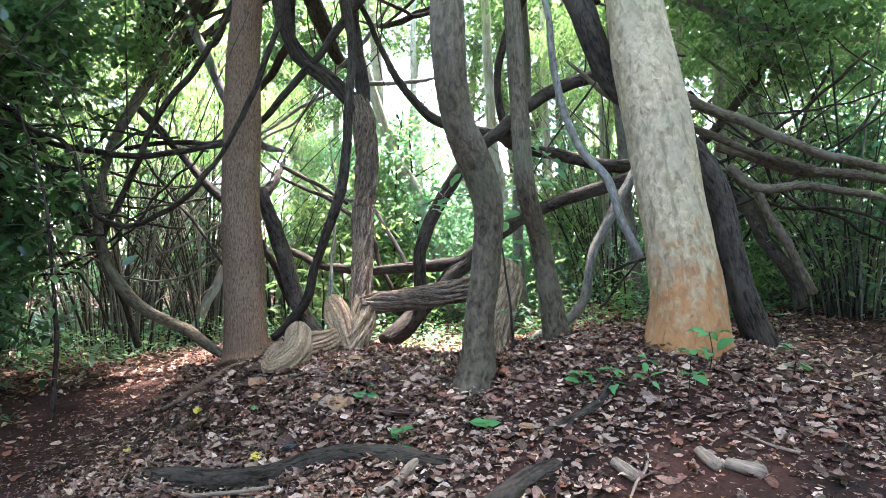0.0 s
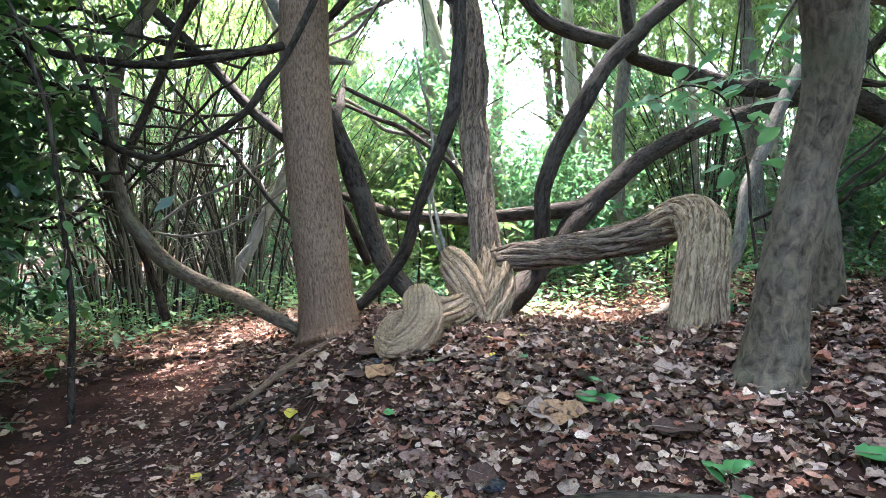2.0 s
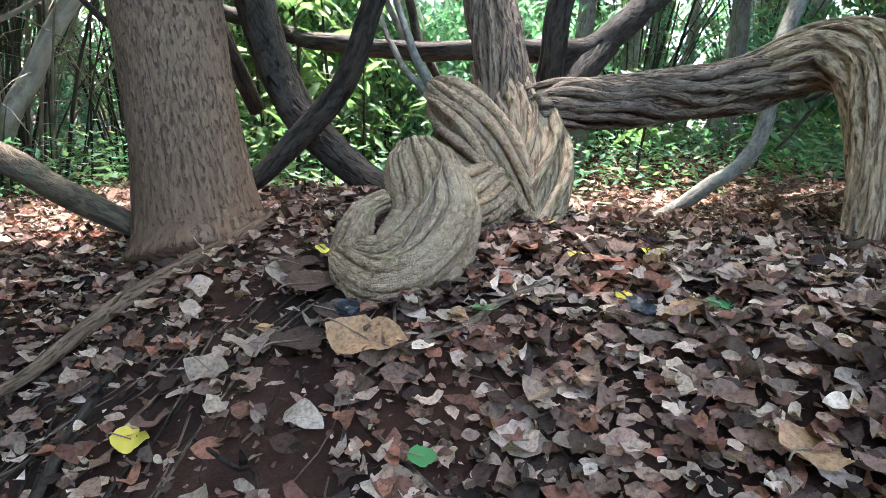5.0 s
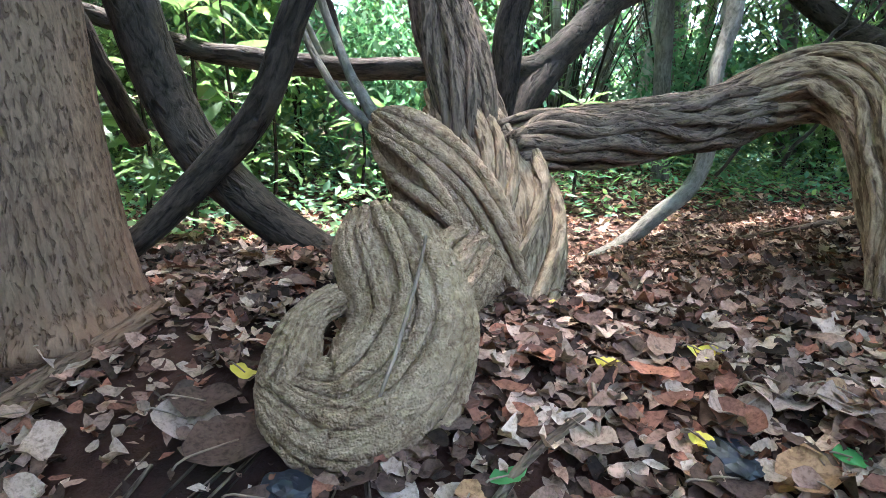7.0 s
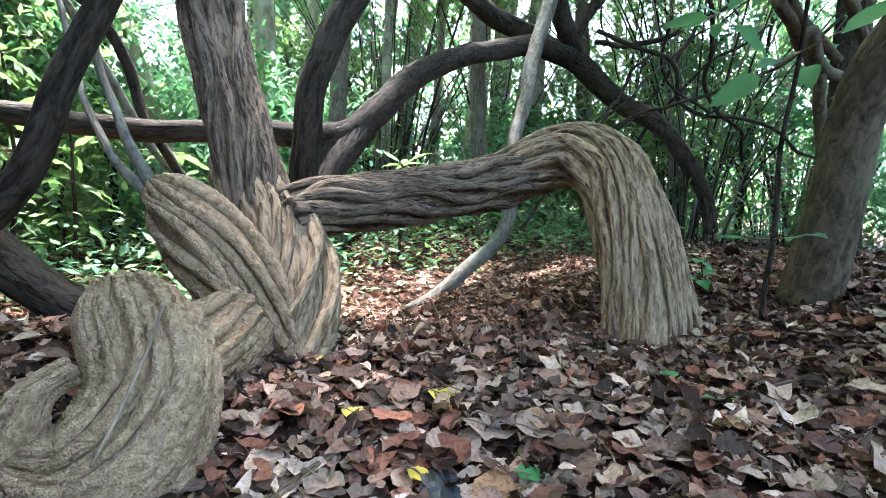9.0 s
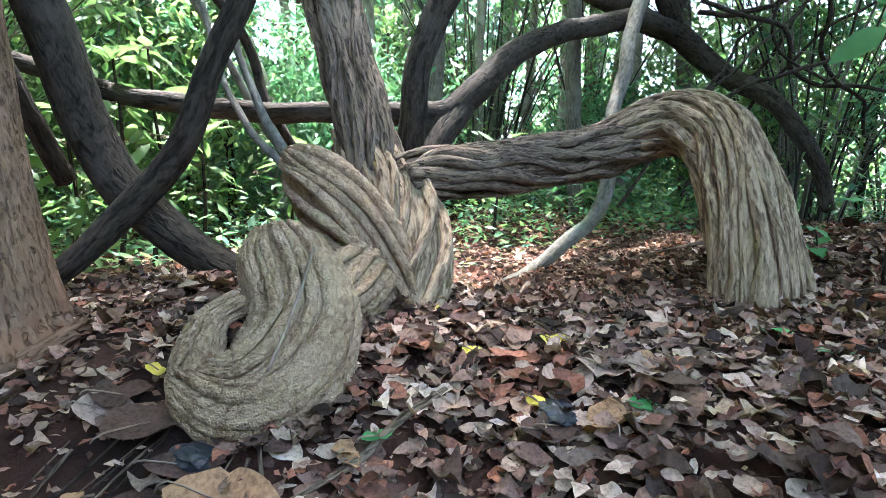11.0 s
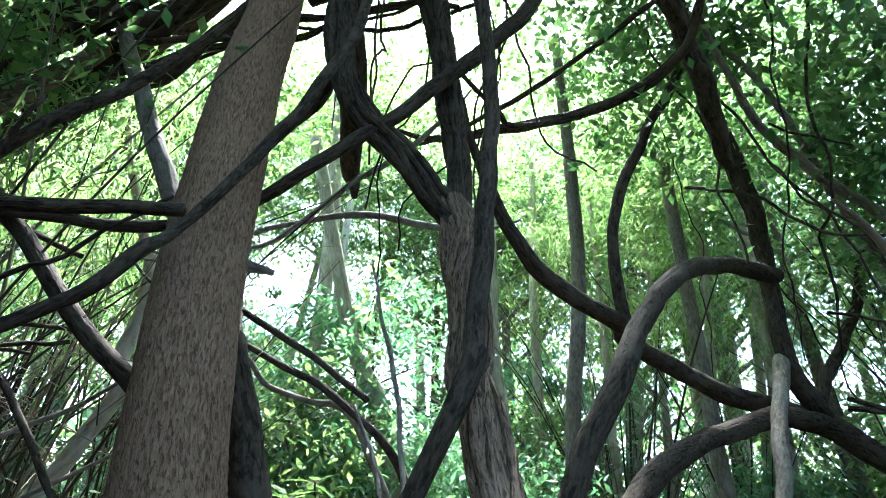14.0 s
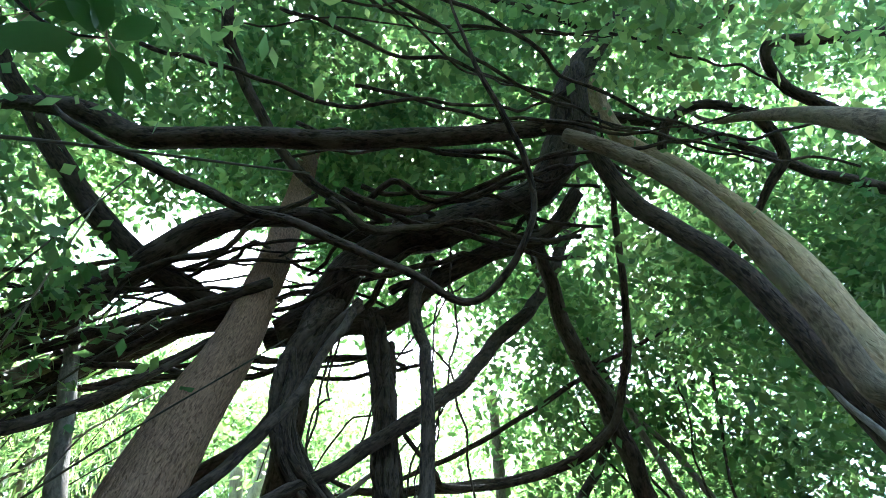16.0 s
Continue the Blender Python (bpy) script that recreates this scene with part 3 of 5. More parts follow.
tree("tree", "dark thick trunk at the edge of the mound", [("trunk", BT6, BARK_DARK, dict(segs=20, step=0.1, lump=0.06))], [(LEAF_MID, (6.5, 5.0, 9.0, 3.5, 3.0, 2.5), 9000, 0.16), (LEAF_MID, (5.3, 8.6, 5.4, 2.0, 1.6, 1.2), 8000, 0.13), (LEAF_LIGHT, (7.0, 11.0, 5.6, 2.0, 1.6, 1.4), 5000, 0.13)])

LEFT = [(*on(-7.3, 9.3, -0.1), 0.09), (-7.2, 9.3, 1.5, 0.08), (-6.9, 9.25, 3.2, 0.07), (-6.5, 9.2, 4.8, 0.05), (-6.3, 9.2, 5.8, 0.03)]
tree("tree", "small dark leafy tree beside the bamboo", [("trunk", LEFT, BARK_DARK, dict(segs=12, step=0.1, lump=0.08))], [(LEAF_MID, (-6.5, 9.2, 5.2, 2.3, 1.2, 1.5), 10000, 0.15)])

# ---- the twisted liana: knot, column, log and arch ----
knot = thing("twisted_liana", "thick tan rope-like woody liana twisted into a knot on the mound", "liana", (-1.5, 6.8, 0.0))
K1 = [(-1.69, 6.79, 0.61, 0.085), (-1.68, 6.74, 0.535, 0.14), (-1.655, 6.64, 0.44, 0.158), (-1.655, 6.555, 0.345, 0.168), (-1.735, 6.485, 0.24, 0.178), (-1.84, 6.49, 0.185, 0.16), (-1.925, 6.535, 0.2, 0.122), (-1.985, 6.575, 0.232, 0.08), (-2.02, 6.6, 0.242, 0.03)]
K2 = [(-1.42, 7.53, 0.87, 0.05), (-1.39, 7.43, 0.82, 0.11), (-1.34, 7.28, 0.725, 0.148), (-1.27, 7.13, 0.605, 0.155), (-1.215, 7.02, 0.47, 0.14), (-1.17, 6.96, 0.315, 0.125), (-1.145, 6.93, 0.13, 0.115), (-1.13, 6.9, -0.05, 0.115)]
K4 = [(-2.0, 6.555, 0.24, 0.05), (-1.958, 6.57, 0.31, 0.066), (-1.928, 6.597, 0.37, 0.052), (-1.885, 6.62, 0.405, 0.04), (-1.83, 6.64, 0.425, 0.04)]
K5 = [(-1.12, 7.1, 0.5, 0.11), (-1.27, 7.0, 0.42, 0.14), (-1.43, 6.88, 0.37, 0.155), (-1.57, 6.76, 0.37, 0.15), (-1.65, 6.64, 0.36, 0.11)]
K3 = [(-1.05, 7.65, 0.97, 0.138), (-1.04, 7.45, 0.85, 0.148), (-1.0, 7.27, 0.72, 0.155), (-0.99, 7.12, 0.58, 0.15), (-1.03, 7.0, 0.42, 0.142), (-1.09, 6.92, 0.26, 0.135), (-1.13, 6.87, 0.05, 0.13)]
COL = [(-1.04, 7.35, 0.7, 0.125), (-1.06, 7.45, 0.94, 0.134), (-1.07, 7.6, 1.16, 0.141), (-1.09, 7.85, 1.52, 0.147), (-1.11, 8.1, 2.02, 0.153), (-1.11, 8.3, 2.27, 0.154), (-1.1, 8.4, 2.78, 0.155), (-1.15, 8.5, 3.38, 0.17), (-1.26, 8.55, 3.73, 0.125)]
CF1 = [(-1.19, 8.53, 3.53, 0.111), (-1.42, 8.55, 3.76, 0.118), (-1.74, 8.5, 4.04, 0.109), (-2, 8.5, 4.24, 0.105), (-2.24, 8.5, 4.57, 0.103), (-2.35, 8.5, 5.11, 0.119), (-2.31, 8.5, 5.72, 0.145), (-2.22, 8.6, 6.67, 0.176)]
CF2 = [(-1.19, 8.53, 3.44, 0.099), (-1.18, 8.55, 3.86, 0.097), (-1.31, 8.55, 4.58, 0.095), (-1.44, 8.55, 5.27, 0.106), (-1.63, 8.5, 5.82, 0.116), (-1.79, 8.5, 6.33, 0.126)]
LOG = [(-1.02, 7.25, 0.77, 0.12), (-0.73, 7.35, 0.83, 0.132), (-0.39, 7.4, 0.87, 0.135), (-0.01, 7.4, 0.93, 0.146), (0.37, 7.4, 1, 0.16), (0.63, 7.36, 1.1, 0.165), (0.74, 7.25, 1.14, 0.13), (0.76, 7.1, 1.08, 0.08)]
ARCH = [(0.34, 7.41, 1.03, 0.08), (0.56, 7.37, 1.11, 0.155), (0.74, 7.15, 1.2, 0.185), (0.75, 6.9, 1.12, 0.195), (0.66, 6.68, 0.89, 0.198), (0.57, 6.52, 0.64, 0.2), (0.51, 6.42, 0.42, 0.212), (0.48, 6.38, 0.28, 0.228), (0.47, 6.35, 0.1, 0.245)]
rope("swollen_foot", K1, BARK_KNOT, 25, 0.122, 0.45, 1, knot, "pale dusty swollen foot with deep ridges", step=0.012, segs=12, wander=0.3, deep=0.75, grit=0.07)
rope("lip", K4, BARK_KNOT, 11, 0.22, 0.6, 9, knot, "pale lobe jutting out of the swollen foot", step=0.012, segs=10, wander=0.3, deep=0.4, grit=0.07)
rope("bridge", K5, BARK_KNOT, 18, 0.155, -1.2, 10, knot, "pale ridged stem between the coil and the foot", step=0.015, segs=11, wander=0.4, deep=0.6, grit=0.07)
rope("coil", K2, BARK_KNOT, 18, 0.15, -1.5, 2, knot, "pale twisted coil with a broken end", step=0.015, segs=12, wander=0.45, deep=0.75, grit=0.07)
rope("coil", K3, BARK_ARCH, 14, 0.19, 2.4, 3, knot, "brown furrowed coil", step=0.02, segs=11, wander=0.5, deep=0.7, grit=0.05)
for shoot in ([(-1.44, 7.5, 0.84, 0.03), (-1.49, 7.77, 1.09, 0.022), (-1.53, 8.03, 1.37, 0.019), (-1.54, 8.25, 1.7, 0.017), (-1.6, 8.6, 2.4, 0.018), (-1.75, 8.9, 3.2, 0.01)], [(-1.46, 7.52, 0.83, 0.024), (-1.53, 7.83, 1.0, 0.018), (-1.56, 8.24, 1.24, 0.016), (-1.6, 8.6, 1.6, 0.018), (-1.75, 8.9, 2.1, 0.01)]):
    part("shoot", tube_mesh("shoot", shoot, BARK_GREY, segs=10, step=0.04, lump=0.1, wander=0.015), knot, "slim grey shoot from the coil's broken end")
rope("stem", COL, BARK_LOG, 13, 0.2, 0.9, 4, knot, "brown furrowed upright stem", step=0.03, segs=11, wander=0.45, deep=0.7)
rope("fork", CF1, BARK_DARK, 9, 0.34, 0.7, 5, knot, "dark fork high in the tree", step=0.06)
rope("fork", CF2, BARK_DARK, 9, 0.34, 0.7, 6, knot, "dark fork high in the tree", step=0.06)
rope("log", LOG, BARK_LOG, 16, 0.17, 0.9, 7, knot, "dark furrowed horizontal stem", step=0.025, segs=11, wander=0.7, deep=0.8)
rope("arch", ARCH, BARK_ARCH, 22, 0.13, 0.5, 8, knot, "dusty tan ridged stem bending down to the ground", step=0.025, segs=11, wander=0.4, deep=0.6)


# ---- vines ----
def vine(name, label, pts, mat, **kw):
    k = dict(segs=14, step=0.05, lump=0.09, rough=0.01, wander=0.012)
    k.update(kw)
    ob = new(name, tube_mesh(name, pts, mat, **k))
    return tagged(ob, label, "vine", "vines in the trees")


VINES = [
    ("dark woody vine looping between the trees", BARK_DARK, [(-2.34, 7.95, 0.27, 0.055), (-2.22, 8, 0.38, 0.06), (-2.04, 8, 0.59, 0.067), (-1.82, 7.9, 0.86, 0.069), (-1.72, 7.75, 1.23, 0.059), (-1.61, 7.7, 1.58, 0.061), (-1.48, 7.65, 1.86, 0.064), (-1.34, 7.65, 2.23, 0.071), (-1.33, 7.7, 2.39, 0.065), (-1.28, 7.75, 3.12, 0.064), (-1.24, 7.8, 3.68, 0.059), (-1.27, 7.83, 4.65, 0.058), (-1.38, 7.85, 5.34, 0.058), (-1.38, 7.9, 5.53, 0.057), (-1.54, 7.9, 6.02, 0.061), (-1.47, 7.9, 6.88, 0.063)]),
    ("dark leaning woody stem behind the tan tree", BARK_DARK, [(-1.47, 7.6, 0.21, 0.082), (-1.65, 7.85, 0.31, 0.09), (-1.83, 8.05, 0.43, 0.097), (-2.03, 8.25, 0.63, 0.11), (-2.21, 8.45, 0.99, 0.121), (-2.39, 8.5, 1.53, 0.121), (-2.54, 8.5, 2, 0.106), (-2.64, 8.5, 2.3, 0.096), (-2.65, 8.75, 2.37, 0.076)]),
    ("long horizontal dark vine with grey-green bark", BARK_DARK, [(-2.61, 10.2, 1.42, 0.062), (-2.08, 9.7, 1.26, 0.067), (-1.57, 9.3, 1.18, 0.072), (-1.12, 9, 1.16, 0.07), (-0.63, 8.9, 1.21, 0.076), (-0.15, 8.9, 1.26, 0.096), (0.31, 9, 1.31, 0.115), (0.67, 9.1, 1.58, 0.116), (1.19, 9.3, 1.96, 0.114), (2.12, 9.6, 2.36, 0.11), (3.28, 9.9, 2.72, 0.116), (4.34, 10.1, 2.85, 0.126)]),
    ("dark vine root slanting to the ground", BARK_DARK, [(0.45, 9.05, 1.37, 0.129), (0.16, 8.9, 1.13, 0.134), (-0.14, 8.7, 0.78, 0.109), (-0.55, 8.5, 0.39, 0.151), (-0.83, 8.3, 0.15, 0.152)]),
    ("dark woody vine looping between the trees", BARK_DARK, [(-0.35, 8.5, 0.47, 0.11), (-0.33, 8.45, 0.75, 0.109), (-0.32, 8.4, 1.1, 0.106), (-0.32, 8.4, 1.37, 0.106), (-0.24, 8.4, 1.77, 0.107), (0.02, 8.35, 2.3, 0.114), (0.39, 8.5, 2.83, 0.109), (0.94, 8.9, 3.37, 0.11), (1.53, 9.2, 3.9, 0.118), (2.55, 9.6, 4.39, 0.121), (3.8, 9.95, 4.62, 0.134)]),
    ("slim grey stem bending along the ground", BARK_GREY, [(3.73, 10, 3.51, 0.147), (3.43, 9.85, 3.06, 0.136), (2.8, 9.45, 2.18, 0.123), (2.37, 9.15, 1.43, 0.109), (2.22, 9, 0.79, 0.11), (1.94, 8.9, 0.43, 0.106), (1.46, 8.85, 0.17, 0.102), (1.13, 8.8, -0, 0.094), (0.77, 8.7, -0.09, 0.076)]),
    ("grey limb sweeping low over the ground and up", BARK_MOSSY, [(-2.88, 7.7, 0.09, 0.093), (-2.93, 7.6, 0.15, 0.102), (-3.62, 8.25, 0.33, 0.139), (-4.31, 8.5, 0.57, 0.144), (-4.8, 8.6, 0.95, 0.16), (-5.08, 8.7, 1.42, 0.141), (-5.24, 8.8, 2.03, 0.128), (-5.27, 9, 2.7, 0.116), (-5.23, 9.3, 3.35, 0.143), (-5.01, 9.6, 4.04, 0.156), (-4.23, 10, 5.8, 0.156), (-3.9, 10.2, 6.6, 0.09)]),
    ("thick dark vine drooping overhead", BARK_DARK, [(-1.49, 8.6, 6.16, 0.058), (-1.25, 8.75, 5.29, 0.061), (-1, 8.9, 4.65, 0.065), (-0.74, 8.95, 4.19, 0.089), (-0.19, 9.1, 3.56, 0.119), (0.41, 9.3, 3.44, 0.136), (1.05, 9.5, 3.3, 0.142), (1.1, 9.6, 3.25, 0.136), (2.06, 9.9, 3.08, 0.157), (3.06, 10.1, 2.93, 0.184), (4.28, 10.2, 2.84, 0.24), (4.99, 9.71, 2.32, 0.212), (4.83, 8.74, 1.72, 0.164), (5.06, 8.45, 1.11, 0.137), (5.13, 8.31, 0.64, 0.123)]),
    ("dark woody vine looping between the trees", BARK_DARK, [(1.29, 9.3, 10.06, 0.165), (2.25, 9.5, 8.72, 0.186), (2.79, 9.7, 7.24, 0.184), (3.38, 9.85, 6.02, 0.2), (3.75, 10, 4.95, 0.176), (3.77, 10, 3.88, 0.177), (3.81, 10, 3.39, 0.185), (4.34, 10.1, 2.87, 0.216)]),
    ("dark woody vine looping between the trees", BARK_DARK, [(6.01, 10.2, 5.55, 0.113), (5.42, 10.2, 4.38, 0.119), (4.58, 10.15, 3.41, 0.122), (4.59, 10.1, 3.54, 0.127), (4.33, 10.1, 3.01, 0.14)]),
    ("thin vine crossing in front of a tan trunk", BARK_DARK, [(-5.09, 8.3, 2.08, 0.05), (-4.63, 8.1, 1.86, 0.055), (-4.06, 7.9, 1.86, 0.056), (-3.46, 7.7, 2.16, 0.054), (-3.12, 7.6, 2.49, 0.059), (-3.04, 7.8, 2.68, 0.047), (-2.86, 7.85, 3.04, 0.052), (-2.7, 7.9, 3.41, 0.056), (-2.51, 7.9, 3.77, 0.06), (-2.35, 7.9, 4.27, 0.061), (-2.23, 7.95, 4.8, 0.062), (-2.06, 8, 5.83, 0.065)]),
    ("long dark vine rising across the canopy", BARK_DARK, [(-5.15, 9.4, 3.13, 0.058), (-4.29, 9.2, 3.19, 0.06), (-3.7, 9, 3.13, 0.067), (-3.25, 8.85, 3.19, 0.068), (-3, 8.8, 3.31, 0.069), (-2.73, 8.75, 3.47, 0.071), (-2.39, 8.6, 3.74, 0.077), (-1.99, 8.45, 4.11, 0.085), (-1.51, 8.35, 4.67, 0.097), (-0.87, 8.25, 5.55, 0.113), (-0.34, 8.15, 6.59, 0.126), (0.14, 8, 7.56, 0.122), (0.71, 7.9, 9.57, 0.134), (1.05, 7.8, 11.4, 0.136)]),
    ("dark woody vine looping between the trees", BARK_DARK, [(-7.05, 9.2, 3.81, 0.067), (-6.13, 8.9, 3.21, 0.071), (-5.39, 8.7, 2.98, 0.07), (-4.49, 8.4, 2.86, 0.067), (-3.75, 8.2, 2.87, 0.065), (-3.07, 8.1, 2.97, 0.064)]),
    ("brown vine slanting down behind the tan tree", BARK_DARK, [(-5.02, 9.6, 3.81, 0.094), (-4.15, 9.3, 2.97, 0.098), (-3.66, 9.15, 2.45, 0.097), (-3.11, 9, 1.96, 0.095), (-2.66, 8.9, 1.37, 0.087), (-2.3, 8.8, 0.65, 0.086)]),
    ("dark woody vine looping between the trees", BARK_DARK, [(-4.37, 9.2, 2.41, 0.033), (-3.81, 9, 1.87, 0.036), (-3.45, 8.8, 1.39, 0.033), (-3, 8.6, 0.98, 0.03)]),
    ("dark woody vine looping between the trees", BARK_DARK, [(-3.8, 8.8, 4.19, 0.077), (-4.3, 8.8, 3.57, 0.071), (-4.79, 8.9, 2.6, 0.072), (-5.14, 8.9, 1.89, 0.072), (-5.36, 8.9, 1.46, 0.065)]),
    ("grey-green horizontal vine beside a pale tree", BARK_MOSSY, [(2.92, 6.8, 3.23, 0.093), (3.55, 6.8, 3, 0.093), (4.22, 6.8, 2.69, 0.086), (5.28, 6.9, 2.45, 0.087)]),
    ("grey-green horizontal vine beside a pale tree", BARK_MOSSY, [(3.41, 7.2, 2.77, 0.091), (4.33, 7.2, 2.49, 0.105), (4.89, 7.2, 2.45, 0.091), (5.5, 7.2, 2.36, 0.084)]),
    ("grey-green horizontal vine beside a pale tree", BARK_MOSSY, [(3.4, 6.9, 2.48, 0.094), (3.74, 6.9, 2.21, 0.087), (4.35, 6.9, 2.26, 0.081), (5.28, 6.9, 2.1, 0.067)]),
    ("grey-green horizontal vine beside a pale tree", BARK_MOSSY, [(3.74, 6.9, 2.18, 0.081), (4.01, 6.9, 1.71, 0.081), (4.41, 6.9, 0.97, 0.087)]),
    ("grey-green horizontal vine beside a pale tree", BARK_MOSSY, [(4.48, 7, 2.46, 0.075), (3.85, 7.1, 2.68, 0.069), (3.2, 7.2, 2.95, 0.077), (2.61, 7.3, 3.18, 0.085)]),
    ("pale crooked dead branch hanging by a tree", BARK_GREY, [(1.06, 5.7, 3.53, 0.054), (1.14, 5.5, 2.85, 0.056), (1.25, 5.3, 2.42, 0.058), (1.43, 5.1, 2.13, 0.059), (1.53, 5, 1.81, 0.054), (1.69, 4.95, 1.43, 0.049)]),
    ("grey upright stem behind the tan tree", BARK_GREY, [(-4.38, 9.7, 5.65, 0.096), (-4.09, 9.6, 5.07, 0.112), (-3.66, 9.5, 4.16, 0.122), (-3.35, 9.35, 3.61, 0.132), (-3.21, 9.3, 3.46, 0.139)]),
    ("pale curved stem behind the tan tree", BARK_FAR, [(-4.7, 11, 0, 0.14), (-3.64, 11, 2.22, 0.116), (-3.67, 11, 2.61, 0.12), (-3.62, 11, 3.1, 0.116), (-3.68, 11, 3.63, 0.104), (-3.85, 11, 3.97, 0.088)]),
    ("black woody vine tangled overhead, underexposure put into its bark colour", BARK_DARK, [(-7.19, 8.87, 6.62, 0.082), (-5.88, 8.24, 6.58, 0.07), (-5.19, 7.9, 6.5, 0.105), (-4.44, 7.71, 6.32, 0.109), (-3.74, 7.35, 6.49, 0.1), (-2.89, 6.99, 6.63, 0.097), (-2.05, 6.57, 6.92, 0.094), (-1.12, 6.13, 7.32, 0.088), (-0.63, 5.98, 7.53, 0.079)]),
    ("black woody vine tangled overhead, underexposure put into its bark colour", BARK_DARK, [(-6, 8.42, 7.09, 0.099), (-5.33, 8.74, 6.74, 0.117), (-4.64, 8.98, 6.44, 0.129), (-4.1, 9.09, 6.25, 0.135), (-3.56, 9.08, 6.13, 0.129), (-3.02, 9.07, 6.01, 0.117)]),
    ("black woody vine tangled overhead, underexposure put into its bark colour", BARK_DARK, [(-5.79, 11.06, 5.23, 0.181), (-5.05, 10.12, 5.62, 0.17), (-4.61, 9.64, 5.8, 0.156), (-4.1, 8.96, 6.09, 0.147), (-3.85, 8.61, 6.36, 0.144), (-3.44, 8.26, 6.59, 0.123), (-2.89, 8.07, 6.81, 0.109), (-2.39, 8, 6.85, 0.092), (-1.95, 7.94, 6.9, 0.081)]),
    ("black woody vine tangled overhead, underexposure put into its bark colour", BARK_DARK, [(-2.53, 8.97, 5.95, 0.205), (-2.32, 8.71, 6.18, 0.238), (-2.24, 8.21, 6.57, 0.181), (-1.9, 7.86, 6.83, 0.184), (-1.48, 7.51, 7.05, 0.218), (-1.02, 7.19, 7.37, 0.161), (-0.62, 6.83, 7.73, 0.199), (-0.56, 6.38, 8.23, 0.205), (-0.72, 5.91, 8.9, 0.178), (-0.45, 5.2, 9.85, 0.129), (-0.36, 4.83, 10.29, 0.109)]),
    ("black woody vine tangled overhead, underexposure put into its bark colour", BARK_DARK, [(-2.69, 9.21, 6.09, 0.121), (-2.06, 8.74, 6.22, 0.121), (-1.57, 8.38, 6.32, 0.127), (-1.39, 8, 6.62, 0.123), (-0.96, 7.53, 6.92, 0.106), (-0.46, 7.14, 7.15, 0.095), (-0.31, 6.63, 7.55, 0.084)]),
    ("black woody vine tangled overhead, underexposure put into its bark colour", BARK_DARK, [(-4.03, 7.18, 5.23, 0.037), (-3.68, 7.13, 5.18, 0.041), (-3.23, 7.08, 5.1, 0.037), (-2.69, 6.97, 5.05, 0.037), (-2.08, 6.86, 4.97, 0.033), (-1.5, 6.8, 4.87, 0.029), (-1.35, 6.5, 5.01, 0.029), (-1.38, 6.13, 5.24, 0.025), (-1.58, 5.88, 5.44, 0.025), (-1.83, 5.74, 5.58, 0.023)]),
    ("black woody vine tangled overhead, underexposure put into its bark colour", BARK_DARK, [(-4.61, 6.66, 7.81, 0.064), (-4.32, 7.02, 7.54, 0.064), (-3.86, 7.33, 7.24, 0.059), (-3.38, 7.58, 6.98, 0.053), (-2.92, 7.66, 6.82, 0.053), (-2.15, 7.59, 6.69, 0.047)]),
    ("black woody vine tangled overhead, underexposure put into its bark colour", BARK_DARK, [(0.61, 6.08, 8.14, 0.055), (0.43, 5.65, 8.43, 0.061), (0.69, 5.28, 8.59, 0.061), (1.27, 5.07, 8.59, 0.068), (1.81, 5.24, 8.36, 0.075), (1.84, 5.61, 8.13, 0.055)]),
    ("black woody vine tangled overhead, underexposure put into its bark colour", BARK_DARK, [(0.14, 6.1, 9.42, 0.078), (1.25, 5.69, 9.41, 0.07), (2.62, 5.4, 9.26, 0.07), (3.92, 5.03, 9.17, 0.086)]),
    ("black woody vine tangled overhead, underexposure put into its bark colour", BARK_DARK, [(2.86, 4.57, 8.51, 0.089), (2.17, 4.58, 8.66, 0.075), (1.48, 4.63, 8.8, 0.068), (1.09, 4.38, 9.04, 0.068), (1.6, 4.04, 9.12, 0.075), (2.28, 3.61, 9.22, 0.068)]),
    ("black woody vine tangled overhead, underexposure put into its bark colour", BARK_DARK, [(-1.14, 5.48, 10.09, 0.062), (-0.22, 5.2, 10.04, 0.07), (0.77, 4.6, 10.17, 0.062), (0.95, 4.13, 10.41, 0.062)]),
    ("black woody vine tangled overhead, underexposure put into its bark colour", BARK_DARK, [(-5.77, 11.65, 4.87, 0.141), (-4.78, 10.57, 5.28, 0.141), (-4.38, 10.14, 5.45, 0.136), (-3.83, 9.52, 5.69, 0.124), (-3.22, 9.1, 5.92, 0.104), (-2.79, 8.89, 6.06, 0.088)]),
    ("black woody vine tangled overhead, underexposure put into its bark colour", BARK_DARK, [(-5.74, 10.85, 4.87, 0.058), (-4.77, 9.92, 5.19, 0.058), (-4.19, 9.36, 5.39, 0.058), (-3.47, 8.82, 5.67, 0.054), (-2.88, 8.33, 5.94, 0.055)]),
    ("black woody vine tangled overhead, underexposure put into its bark colour", BARK_DARK, [(-5.83, 11.12, 4.96, 0.055), (-4.79, 10.22, 5.26, 0.049), (-4.08, 9.71, 5.4, 0.055), (-3.44, 9.08, 5.75, 0.056), (-2.93, 8.6, 6.03, 0.057)]),
    ("black woody vine tangled overhead, underexposure put into its bark colour", BARK_DARK, [(-5.38, 11.02, 4.44, 0.061), (-4.46, 10.11, 4.77, 0.061), (-3.78, 9.57, 4.93, 0.061), (-3.39, 9.15, 5.21, 0.052), (-3.03, 8.74, 5.5, 0.047)]),
